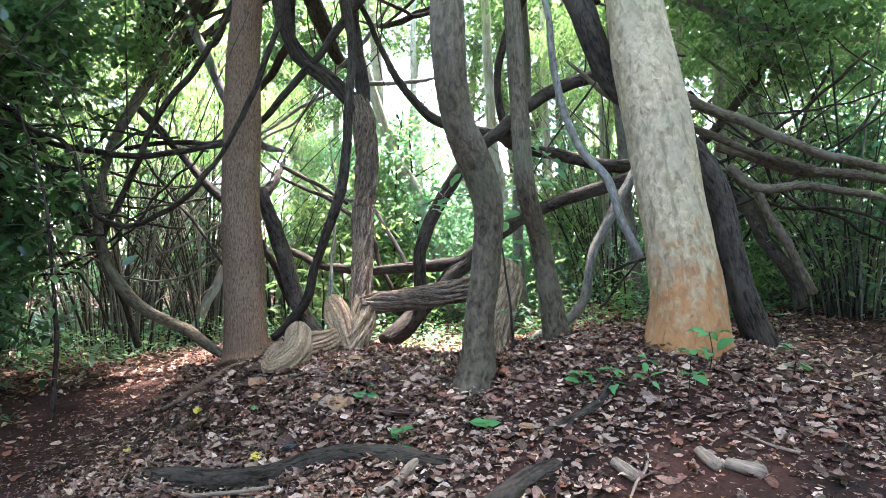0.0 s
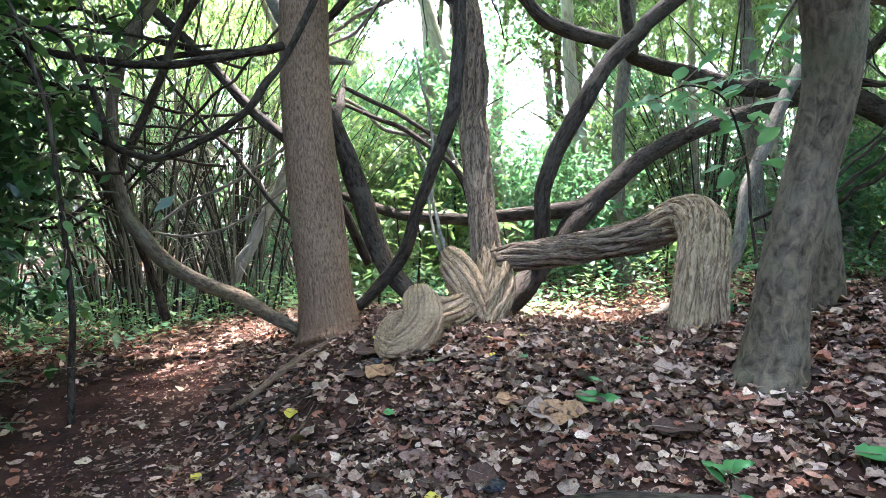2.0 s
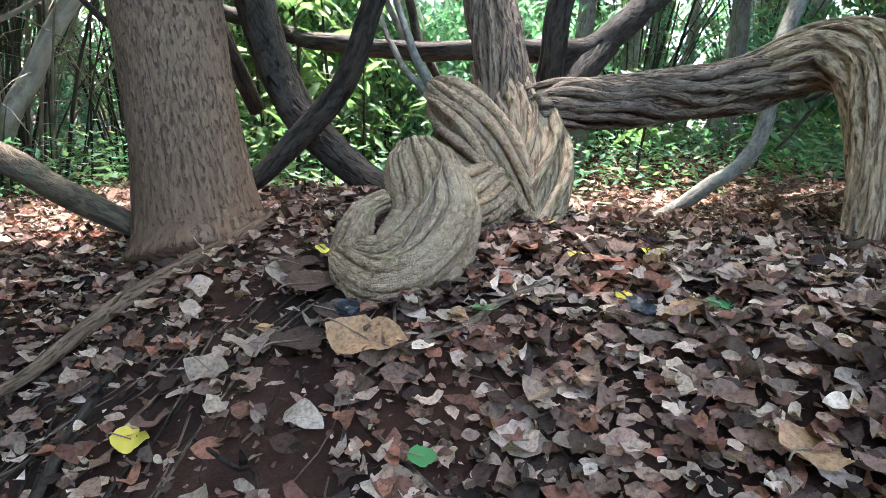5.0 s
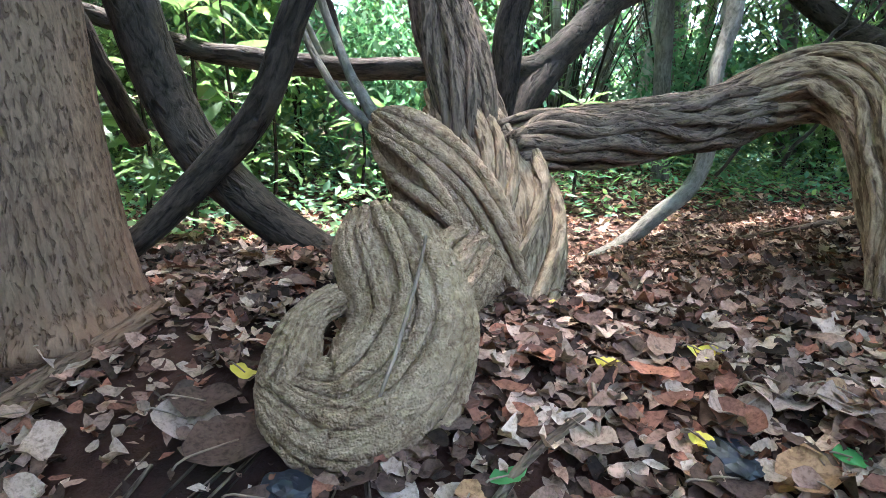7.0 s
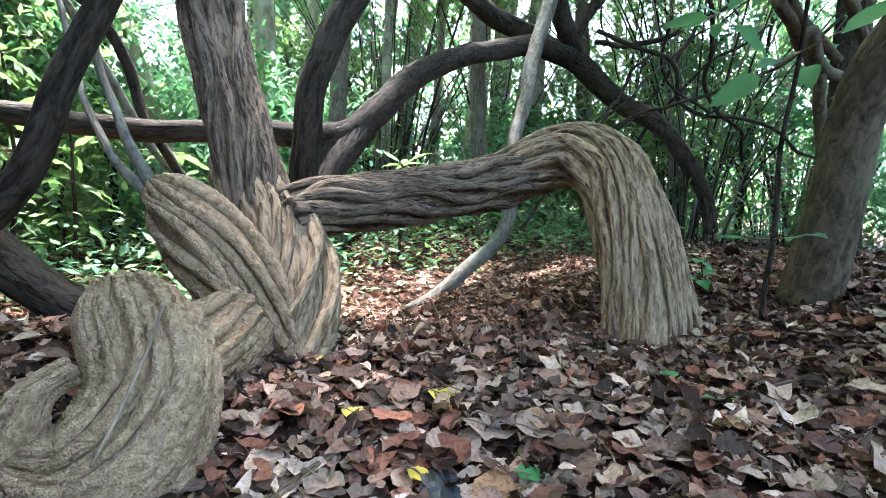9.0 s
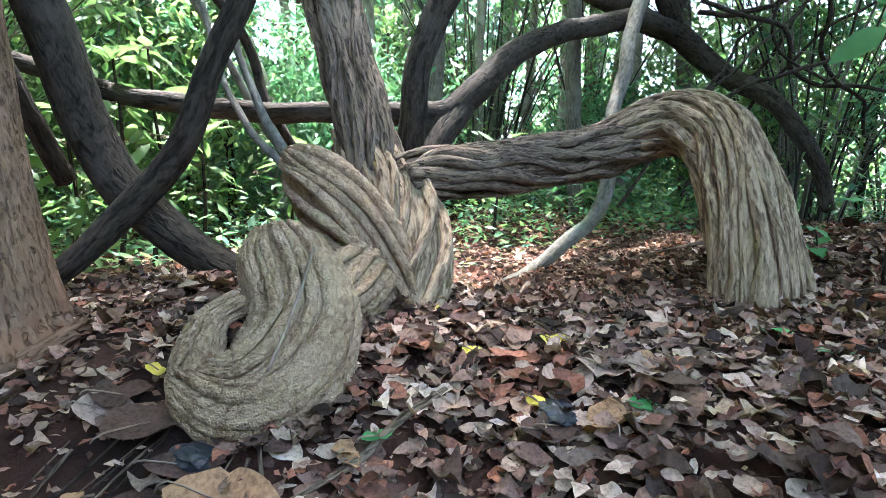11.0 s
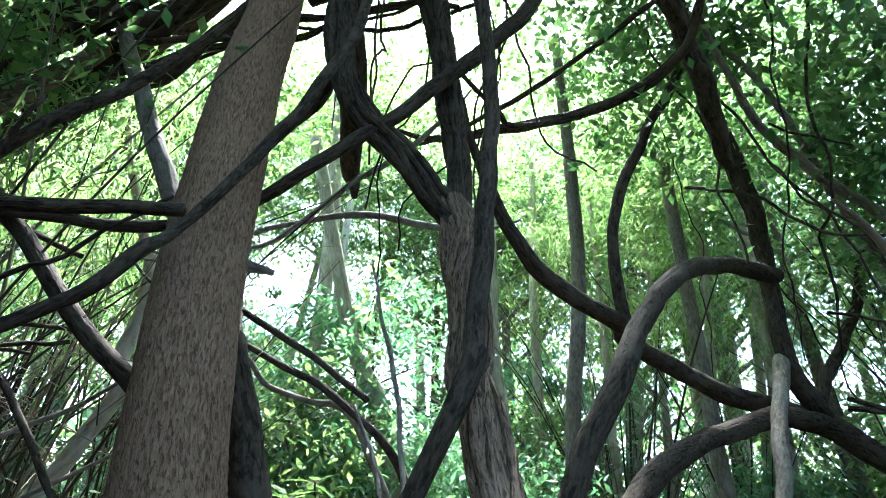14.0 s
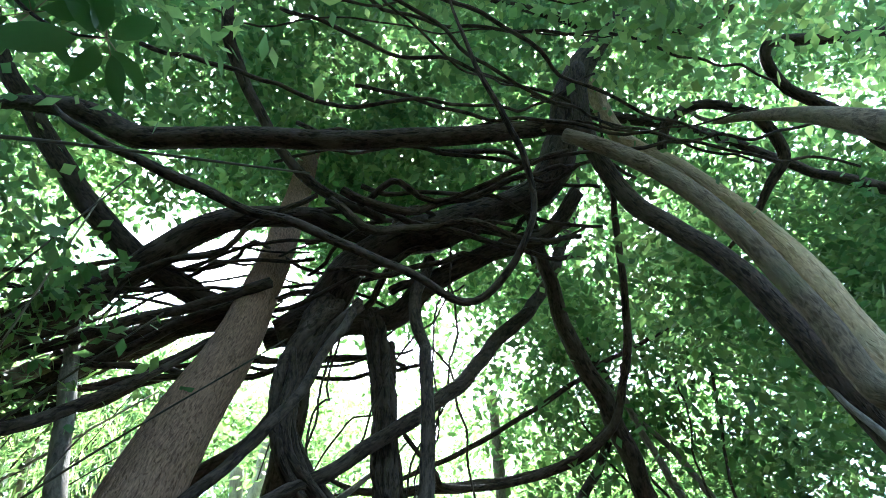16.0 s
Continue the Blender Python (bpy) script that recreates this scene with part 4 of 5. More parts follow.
    ("black woody vine tangled overhead, underexposure put into its bark colour", BARK_DARK, [(-2.08, 9.54, 5.39, 0.144), (-1.96, 9.97, 5.11, 0.129)]),
    ("black woody vine tangled overhead, underexposure put into its bark colour", BARK_DARK, [(-2.84, 9.64, 4.44, 0.063), (-2.45, 9.15, 4.76, 0.065), (-2.26, 8.66, 5.13, 0.061), (-2.16, 8.19, 5.5, 0.057), (-2.04, 7.95, 5.73, 0.053)]),
    ("black woody vine tangled overhead, underexposure put into its bark colour", BARK_DARK, [(-0.6, 9.65, 5.33, 0.054), (0.16, 9.15, 5.45, 0.06), (0.76, 8.63, 5.63, 0.054), (0.97, 8.05, 5.92, 0.048), (0.6, 7.21, 6.51, 0.042), (0.07, 6.56, 7.02, 0.036)]),
    ("black woody vine tangled overhead, underexposure put into its bark colour", BARK_DARK, [(-0.17, 7.48, 7.01, 0.084), (0.23, 7.8, 6.6, 0.095), (0.79, 8.03, 6.22, 0.106), (1.3, 8.32, 5.81, 0.111), (1.68, 8.59, 5.56, 0.111)]),
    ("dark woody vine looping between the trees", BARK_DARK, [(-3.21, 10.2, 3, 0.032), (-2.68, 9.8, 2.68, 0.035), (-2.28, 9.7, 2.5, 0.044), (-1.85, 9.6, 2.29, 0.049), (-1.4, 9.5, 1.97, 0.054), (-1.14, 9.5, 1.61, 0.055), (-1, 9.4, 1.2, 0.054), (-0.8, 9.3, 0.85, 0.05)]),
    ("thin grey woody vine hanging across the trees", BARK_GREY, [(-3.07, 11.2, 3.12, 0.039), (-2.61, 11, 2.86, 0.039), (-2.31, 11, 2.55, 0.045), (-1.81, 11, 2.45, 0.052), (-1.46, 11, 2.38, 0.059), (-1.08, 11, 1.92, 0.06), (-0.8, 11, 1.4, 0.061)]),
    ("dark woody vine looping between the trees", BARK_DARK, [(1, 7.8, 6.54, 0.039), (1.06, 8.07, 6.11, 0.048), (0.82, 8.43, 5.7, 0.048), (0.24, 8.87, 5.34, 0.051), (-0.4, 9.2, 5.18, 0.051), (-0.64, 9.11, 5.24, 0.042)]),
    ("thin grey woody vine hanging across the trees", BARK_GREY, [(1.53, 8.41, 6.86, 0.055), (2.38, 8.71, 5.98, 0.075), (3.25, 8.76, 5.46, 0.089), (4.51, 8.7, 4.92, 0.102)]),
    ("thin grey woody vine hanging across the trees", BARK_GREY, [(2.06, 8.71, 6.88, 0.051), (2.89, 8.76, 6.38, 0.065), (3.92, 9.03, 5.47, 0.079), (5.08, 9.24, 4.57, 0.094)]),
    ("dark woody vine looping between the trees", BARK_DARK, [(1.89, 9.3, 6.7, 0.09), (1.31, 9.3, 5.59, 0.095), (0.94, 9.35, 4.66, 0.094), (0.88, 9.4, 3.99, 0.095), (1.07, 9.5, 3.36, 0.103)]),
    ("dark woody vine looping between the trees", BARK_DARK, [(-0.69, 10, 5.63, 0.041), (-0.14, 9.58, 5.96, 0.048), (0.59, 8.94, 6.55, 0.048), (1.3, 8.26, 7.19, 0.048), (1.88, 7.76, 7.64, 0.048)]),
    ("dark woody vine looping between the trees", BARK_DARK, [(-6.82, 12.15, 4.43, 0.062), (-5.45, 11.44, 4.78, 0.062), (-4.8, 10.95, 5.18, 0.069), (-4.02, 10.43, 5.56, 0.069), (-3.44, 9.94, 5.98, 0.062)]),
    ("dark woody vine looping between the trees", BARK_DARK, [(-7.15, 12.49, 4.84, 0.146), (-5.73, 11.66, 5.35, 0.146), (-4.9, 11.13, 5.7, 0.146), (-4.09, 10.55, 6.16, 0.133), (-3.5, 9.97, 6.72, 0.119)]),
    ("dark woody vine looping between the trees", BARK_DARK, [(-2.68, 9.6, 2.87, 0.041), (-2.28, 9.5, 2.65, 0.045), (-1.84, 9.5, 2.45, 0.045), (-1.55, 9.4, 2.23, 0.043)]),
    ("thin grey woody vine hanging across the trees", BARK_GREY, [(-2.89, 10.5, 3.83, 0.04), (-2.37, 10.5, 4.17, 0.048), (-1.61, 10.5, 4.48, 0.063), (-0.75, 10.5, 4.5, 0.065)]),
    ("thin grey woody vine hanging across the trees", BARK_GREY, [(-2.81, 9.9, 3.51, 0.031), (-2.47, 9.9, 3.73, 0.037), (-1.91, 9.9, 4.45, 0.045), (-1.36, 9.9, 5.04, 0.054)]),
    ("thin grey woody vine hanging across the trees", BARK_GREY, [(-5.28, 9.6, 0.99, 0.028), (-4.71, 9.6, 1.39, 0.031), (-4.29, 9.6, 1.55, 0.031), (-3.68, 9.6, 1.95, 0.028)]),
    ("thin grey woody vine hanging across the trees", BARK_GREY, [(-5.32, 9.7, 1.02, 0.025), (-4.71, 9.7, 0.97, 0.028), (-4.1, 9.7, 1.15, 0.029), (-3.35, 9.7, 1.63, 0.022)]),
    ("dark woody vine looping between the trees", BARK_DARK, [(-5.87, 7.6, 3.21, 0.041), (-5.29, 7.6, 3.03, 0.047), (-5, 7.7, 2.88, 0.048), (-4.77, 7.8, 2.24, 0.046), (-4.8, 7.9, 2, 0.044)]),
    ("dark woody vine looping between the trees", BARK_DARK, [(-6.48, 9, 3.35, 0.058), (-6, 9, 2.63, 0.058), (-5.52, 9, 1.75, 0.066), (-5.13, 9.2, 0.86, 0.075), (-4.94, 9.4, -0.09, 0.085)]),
]


def slimmer(i, label):
    """The looping vines of the middle storey are slender beside the stout ones overhead and low down."""
    return 1.0 if i < 4 or label.startswith("black") else 0.88 if i == 4 else 0.56 if i == 6 else 0.66


def grown_on(pts, others):
    """Free ends of a vine run on for a metre, thinning out."""
    p = [np.array(q, dtype=float) for q in pts]
    for at in (0, -1):
        e, inner = (p[0], p[1]) if at == 0 else (p[-1], p[-2])
        if e[2] < 1.2 or np.min(np.linalg.norm(others - e[:3], axis=1)) < 0.45:
            continue
        d = e[:3] - inner[:3]
        d = d / (np.linalg.norm(d) + 1e-9)
        far = np.append(e[:3] + d * 1.1 + np.array([0, 0, 0.35]), e[3] * 0.3)
        mid = np.append(e[:3] + d * 0.55 + np.array([0, 0, 0.08]), e[3] * 0.75)
        p = [far, mid] + p if at == 0 else p + [mid, far]
    return [tuple(q) for q in p]


AXES = [np.array(q)[:, :3] for q in (TL, T3, T4, T5, T6, COL, CF1, CF2)] + [spline(v[2], 0.15)[:, :3] for v in VINES]
for i, (label, mat, pts) in enumerate(VINES):
    k = slimmer(i, label)
    pts = [(x, y, z, r * k) for x, y, z, r in pts]
    pts = grown_on(pts, np.vstack(AXES[:8 + i] + AXES[9 + i:]))
    vine("vine", label, pts, mat, seed=20 + i, segs=20 if i < 8 else 12)

# ---- thin tangled vines ----
def thin_vines(seed, n, a_box, b_box, sag, r0, r1, label):
    r = np.random.default_rng(seed)
    for i in range(n):
        a = np.array([r.uniform(*k) for k in a_box])
        b = np.array([r.uniform(*k) for k in b_box])
        g = r.uniform(*sag)
        rad = r.uniform(r0, r1)
        pts = []
        for k in (0, 0.2, 0.4, 0.6, 0.8, 1):
            p = a + (b - a) * k + r.normal(0, 0.10, 3)
            p[2] -= g * 4 * k * (1 - k)
            pts.append((*p, rad * (1.15 - 0.4 * k)))
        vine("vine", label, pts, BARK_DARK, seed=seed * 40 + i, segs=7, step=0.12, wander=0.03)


BLACK = "thin vine tangled under the canopy, backlit black put into its bark colour"
thin_vines(61, 16, ((-6.2, -4.6), (9.2, 10.8), (4.8, 6.2)), ((-3.0, -1.0), (7.6, 8.8), (5.9, 6.9)), (-0.3, 0.3), 0.012, 0.04, BLACK)
thin_vines(62, 14, ((-3.2, -1.6), (7.4, 8.8), (6.0, 7.2)), ((-0.8, 0.2), (6.2, 7.2), (6.8, 8.0)), (-0.3, 0.4), 0.015, 0.05, BLACK)
thin_vines(63, 12, ((-5.5, -2.0), (5.5, 7.5), (6.5, 8.5)), ((-0.8, 2.5), (4.5, 6.5), (7.4, 9.5)), (-0.2, 0.7), 0.010, 0.028, BLACK)
thin_vines(64, 9, ((-2.4, -0.4), (7.4, 8.8), (6.2, 6.8)), ((-2.4, 0.4), (8.2, 9.6), (3.4, 5.0)), (-0.1, 0.1), 0.006, 0.014, "thin dry vine hanging straight down")
thin_vines(65, 14, ((-9.0, -6.0), (7.4, 10.2), (0.6, 4.2)), ((-5.4, -3.2), (8.4, 10.6), (1.2, 4.0)), (-0.5, 0.9), 0.010, 0.030, "thin dark vine arching through the thicket")
thin_vines(66, 10, ((2.4, 4.5), (8.0, 10.5), (0.4, 4.0)), ((4.5, 8.0), (6.5, 10.0), (1.5, 4.5)), (-0.4, 0.8), 0.010, 0.035, "thin dark vine arching through the thicket")
thin_vines(67, 10, ((0.5, 4.5), (7.5, 10.5), (5.5, 8.5)), ((2.0, 6.5), (7.5, 10.5), (2.5, 4.5)), (-0.5, 0.5), 0.008, 0.022, BLACK)


# ---- bamboo, background trees ----
def bamboo_clump(seed, n=46, height=6.5):
    r = np.random.default_rng(seed)
    t = thing("bamboo_clump", "dense clump of thin arching grey-green bamboo culms", "bamboo", (0, 0, 0), "bamboo thicket")
    shoots = []
    for i in range(n):
        a, rad = r.uniform(0, 6.28), r.uniform(0, 0.6)
        x, y = rad * math.cos(a), rad * math.sin(a)
        lean, az, h, w = r.uniform(0.08, 0.75), a + r.normal(0, 0.5), height * r.uniform(0.5, 1.1), r.uniform(0.008, 0.026)
        pts = [(x + lean * h * k ** 1.5 * math.cos(az), y + lean * h * k ** 1.5 * math.sin(az), -0.1 + h * k * (1 - 0.18 * k * lean * 2), w * (1 - 0.7 * k)) for k in (0, 0.25, 0.5, 0.75, 1)]
        part("culm", tube_mesh("culm", pts, CULM_DARK if i % 5 < 3 else CULM, segs=6, step=0.35, lump=0.02, seed=seed * 50 + i), t)
        for j in range(4):
            k = r.uniform(0.12, 0.8)
            bx, by, bz = x + lean * h * k ** 1.5 * math.cos(az), y + lean * h * k ** 1.5 * math.sin(az), -0.1 + h * k * (1 - 0.18 * k * lean * 2)
            ba, ln, up = r.uniform(0, 6.28), r.uniform(0.4, 1.3), r.uniform(-0.2, 0.9)
            shoots.append([(bx, by, bz, 0.006), (bx + 0.5 * ln * math.cos(ba), by + 0.5 * ln * math.sin(ba), bz + 0.6 * ln * up, 0.005), (bx + ln * math.cos(ba), by + ln * math.sin(ba), bz + ln * up - 0.2 * ln, 0.002)])
    tagged(part("side_shoot", tube_bundle("side_shoot", shoots, CULM, 4, 0.3), t), kind="stuff")
    me, _ = foliage("leaves", LEAF_LIGHT, (0, 0, height * 0.76, 2.0, 2.0, height * 0.28), 4600, 90, leaf=0.15, spread=0.45, seed=seed, ratio=0.15, droop=0.9)
    part("leaves", me, t)
    return t


def place(ob, x, y, turn=0.0, s=1.0):
    ob.matrix_basis = pose(*on(x, y), 0, 0, turn) @ Matrix.Diagonal((s, s, s, 1))
    return ob


def repeat(ob, x, y, turn, s):
    c = copy_thing(ob, pose(*on(x, y), 0, 0, turn))
    c.scale = (s, s, s)
    return c


rr = random.Random(5)


def spread(made, spots, lo, hi):
    for i, (x, y) in enumerate(spots):
        turn, s = rr.uniform(0, 360), rr.uniform(lo, hi)
        if i < len(made):
            place(made[i], x, y, turn, s)
        else:
            repeat(made[i % len(made)], x, y, turn, s)


spread([bamboo_clump(101), bamboo_clump(102), bamboo_clump(103), bamboo_clump(104)],
       [(-4.6, 11.4), (-5.8, 10.8), (-6.9, 11.5), (-5.2, 12.6), (-8.2, 10.4), (-3.8, 12.9), (-7.0, 13.2), (-9.5, 12.2), (-9.8, 8.8), (3.8, 13.4), (5.6, 12.6), (7.4, 11.2), (4.6, 15.0), (8.6, 8.6), (9.6, 13.0), (-11.5, 10.5), (9.5, 5.5), (6.6, 9.4), (-8.6, 7.0)], 0.8, 1.15)


def forest_tree(seed, height, mat, leaf, girth, leafsize=0.15, n=9000, low=0.45, wide=0.27, label="slender forest tree with a loose green crown", limbs=7):
    r = np.random.default_rng(seed)
    t = thing("tree", label, "tree", (0, 0, 0), "trees in the background")
    lean = r.uniform(-0.09, 0.09, 2)
    top = height * 0.85
    pts = [(lean[0] * top * k + 0.18 * math.sin(3 * k + seed), lean[1] * top * k, -0.15 + top * k, girth * (1.25 - 0.95 * k)) for k in (0, 0.04, 0.2, 0.4, 0.6, 0.8, 1)]
    part("trunk", tube_mesh("trunk", pts, mat, segs=12, step=0.25, lump=0.08, seed=seed), t)
    for i in range(limbs):
        k = r.uniform(max(0.15, low * 0.8), 0.92)
        a, ln = r.uniform(0, 6.28), r.uniform(0.12, 0.24) * height
        bx, by, bz = lean[0] * top * k + 0.18 * math.sin(3 * k + seed), lean[1] * top * k, -0.15 + top * k
        pts = [(bx + ln * j * math.cos(a), by + ln * j * math.sin(a), bz + ln * (0.7 * j - 0.15 * j * j), girth * 0.4 * (1.05 - 0.9 * j)) for j in (0, 0.35, 0.7, 1)]
        part("limb", tube_mesh("limb", pts, mat, segs=7, step=0.25, lump=0.05, seed=seed + i), t)
    me, _ = foliage("crown", leaf, (lean[0] * height * 0.7, lean[1] * height * 0.7, height * (low + 1) / 2, height * wide, height * wide, height * (1 - low) / 2), n, 110, leaf=leafsize, spread=0.6, seed=seed)
    part("crown", me, t)
    return t


# Spots below y = 2 stand unseen behind the camera, closing off sky light.
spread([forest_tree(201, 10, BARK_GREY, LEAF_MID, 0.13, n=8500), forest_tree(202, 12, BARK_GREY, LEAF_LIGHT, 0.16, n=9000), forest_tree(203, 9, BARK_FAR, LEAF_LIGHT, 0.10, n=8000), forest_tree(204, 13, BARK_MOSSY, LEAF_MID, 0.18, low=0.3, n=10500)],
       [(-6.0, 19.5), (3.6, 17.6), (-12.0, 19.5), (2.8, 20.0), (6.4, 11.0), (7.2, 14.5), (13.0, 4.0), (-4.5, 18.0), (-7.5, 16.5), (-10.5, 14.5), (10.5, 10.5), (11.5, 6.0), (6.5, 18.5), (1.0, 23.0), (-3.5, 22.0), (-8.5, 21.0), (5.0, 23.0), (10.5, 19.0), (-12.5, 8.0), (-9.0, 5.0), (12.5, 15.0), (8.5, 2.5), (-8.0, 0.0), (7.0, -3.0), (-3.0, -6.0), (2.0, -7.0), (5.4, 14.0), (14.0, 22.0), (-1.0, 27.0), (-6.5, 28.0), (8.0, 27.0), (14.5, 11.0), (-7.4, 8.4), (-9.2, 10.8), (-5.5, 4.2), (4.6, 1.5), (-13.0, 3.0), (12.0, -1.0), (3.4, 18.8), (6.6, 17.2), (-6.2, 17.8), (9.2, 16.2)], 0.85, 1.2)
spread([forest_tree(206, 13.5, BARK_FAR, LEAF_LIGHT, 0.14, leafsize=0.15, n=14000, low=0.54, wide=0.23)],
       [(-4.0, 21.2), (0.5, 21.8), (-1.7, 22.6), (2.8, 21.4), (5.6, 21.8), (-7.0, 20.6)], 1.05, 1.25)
spread([forest_tree(205, 17, BARK_GREY, LEAF_MID, 0.2, leafsize=0.19, n=17000, low=0.35, wide=0.24)],
       [(-13.0, 16.5), (3.2, 21.5), (-5.2, 21.0), (5.6, 21.0), (-9.0, 18.0), (9.5, 17.5)], 0.9, 1.1)
BUSH = "leafy understorey bush at the forest's edge"
spread([forest_tree(211, 3.2, BARK_GREY, LEAF_LIGHT, 0.035, leafsize=0.13, n=6000, low=0.02, wide=0.42, label=BUSH), forest_tree(212, 4.6, BARK_DARK, LEAF_COOL, 0.045, leafsize=0.12, n=9000, low=0.05, wide=0.33, label=BUSH), forest_tree(213, 2.2, BARK_GREY, LEAF_COOL, 0.025, leafsize=0.12, n=4500, low=0.02, wide=0.5, label=BUSH)],
       [(-1.8, 12.6), (-0.5, 13.4), (1.2, 12.2), (-2.7, 13.8), (-2.4, 15.2), (0.4, 15.0), (2.2, 14.0), (3.2, 15.8), (5.2, 11.6), (6.6, 10.2), (7.8, 9.0), (8.4, 7.0), (-0.9, 17.0), (-3.0, 17.5), (1.8, 17.5), (4.4, 17.6), (6.2, 16.0), (8.6, 14.8), (9.6, 11.4), (-6.2, 14.6), (-8.4, 13.8), (-10.2, 11.6), (-9.6, 8.0), (-7.6, 8.8), (7.2, 12.4), (10.8, 8.4), (-5.2, 16.4), (-1.6, 20.0), (2.6, 20.0), (-11.0, 6.6), (0.8, 18.6), (9.5, 4.4)], 0.8, 1.25)
# Added thicket, mostly out of view: keeps low sky light off the mound.
spread([forest_tree(221, 5.5, BARK_DARK, LEAF_DARK, 0.06, leafsize=0.2, n=9000, low=0.02, wide=0.36, label="dense dark leafy bush, mostly unseen, added to close off side light")],
       [(0.5, -4.6), (-3.2, -4.2), (4.0, -4.0), (6.4, -1.2), (-6.4, -2.6), (-8.2, 1.0), (8.0, 1.0), (-1.5, -7.5), (3.0, -8.0), (-6.0, -7.0), (-10.5, -2.0), (7.5, -6.5), (10.5, 0.5), (-10.5, 4.0), (10.2, 3.4), (-7.6, 3.8), (-7.0, 7.4), (-7.9, 7.4), (-9.4, 9.6), (-8.8, 6.0), (-11.2, 8.4)], 0.95, 1.35)


def far_woods():
    """A ring of woods that closes the view all round; its unseen rear is added to block low sky light."""
    r = np.random.default_rng(77)
    n = 46000
    a = r.uniform(0, 2 * np.pi, n)
    d = r.uniform(24, 36, n)
    wave = 1 + 0.35 * np.sin(7 * a + 1) + 0.2 * np.sin(17 * a)
    z = r.uniform(0, 1, n) ** 1.3 * 9.5 * wave
    pos = np.stack([d * np.cos(a), 8 + d * np.sin(a), z - 0.5], 1) + r.normal(0, 0.5, (n, 3))
    b = r.uniform(0, 6.28, n)
    dirs = np.stack([np.cos(b), np.sin(b), r.normal(-0.4, 0.5, n)], 1)
    nm = r.normal(0, 1, (n, 3)) + np.array([0, 0, 0.7])
    L = r.uniform(0.4, 1.0, n)
    for k, mat in enumerate((LEAF_MID, LEAF_LIGHT, LEAF_DARK)):
        v, f = leaf_field(pos[k::3], dirs[k::3], nm[k::3], L[k::3], L[k::3] * 0.55, rows=1)
        tagged(new("far_woods", mesh_np("far_woods", v, f, mat, smooth=False)), "distant green woods closing the view, its unseen rear added to block light", "woods", kind="stuff")


far_woods()


def shrubbery():
    r = np.random.default_rng(31)
    P, D, N, L = [], [], [], []
    for i in range(1900):
        x, y = r.uniform(-12, 12), r.uniform(8.4, 18)
        if y < 9.1 + 0.6 * math.sin(x * 1.3) + (0.6 if x < -3 else 0):
            continue
        z = float(ground_z(x, y))
        h, w = r.uniform(0.1, 0.7), r.uniform(0.15, 0.45)
        n = 30
        P.append(np.stack([x + r.normal(0, w, n), y + r.normal(0, w, n), z + r.uniform(0.03, h, n)], 1))
        a = r.uniform(0, 6.28, n)
        D.append(np.stack([np.cos(a), np.sin(a), r.normal(0.1, 0.4, n)], 1))
        N.append(np.stack([r.normal(0, 0.4, n), r.normal(0, 0.4, n), np.ones(n)], 1))
        L.append(r.uniform(0.05, 0.15, n))
    P, D, N, L = np.vstack(P), np.vstack(D), np.vstack(N), np.concatenate(L)
    # Light leaf colours stand in for the sun that the crowns block here.
    for k, mat in enumerate((LEAF_LIGHT, LEAF_COOL)):
        v, f = leaf_field(P[k::2], D[k::2], N[k::2], L[k::2], L[k::2] * 0.38, rows=1)
        tagged(new("undergrowth", mesh_np("undergrowth", v, f, mat, smooth=False)), "low leafy undergrowth beyond the mound, sunlit brightness put into its green", "undergrowth", kind="stuff")


shrubbery()


# ---- leafy plants near the path ----
def leafy_plant(name, label, stem, mat, whorls, leaf, seed, ratio=0.36):
    """A sapling or shoot: a thin stem and leaves in whorls (share of the stem, count, reach)."""
    r = np.random.default_rng(seed)
    t = thing(name, label, "plant", stem[0][:3])
    part("stem", tube_mesh("stem", stem, BARK_DARK, segs=8, step=0.05, lump=0.08, wander=0.01, seed=seed), t)
    q = spline(stem, 0.02)
    for k, n, reach in whorls:
        p = q[min(len(q) - 1, int(k * (len(q) - 1))), :3]
        a = r.uniform(0, 6.28) + np.arange(n) * 6.28 / n + r.normal(0, 0.3, n)
        d = np.stack([np.cos(a), np.sin(a), r.normal(-0.15, 0.35, n)], 1)
        nm = np.stack([r.normal(0, 0.25, n), r.normal(0, 0.25, n), np.ones(n)], 1)
        L = leaf * r.uniform(0.65, 1.25, n)
        pos = p + d * (reach + L[:, None] * 0.5)
        bend = r.uniform(-0.35, 0.1, n)
        for i in range(n):
            v, f = leaf_field(pos[i:i + 1], d[i:i + 1], nm[i:i + 1], L[i:i + 1], L[i:i + 1] * ratio, curl=bend[i:i + 1], rows=7, jag=0.03)
            blade = part("leaf", mesh_np("leaf", v, f, mat), t)
            stalk = new("stalk", tube_mesh("stalk", [(*p, 0.004), (*(p + d[i] * (reach + L[i] * 0.1)), 0.003)], TWIG, segs=5, step=0.05))
            stalk.parent = blade
    return t


g = on(-4.72, 7.0)
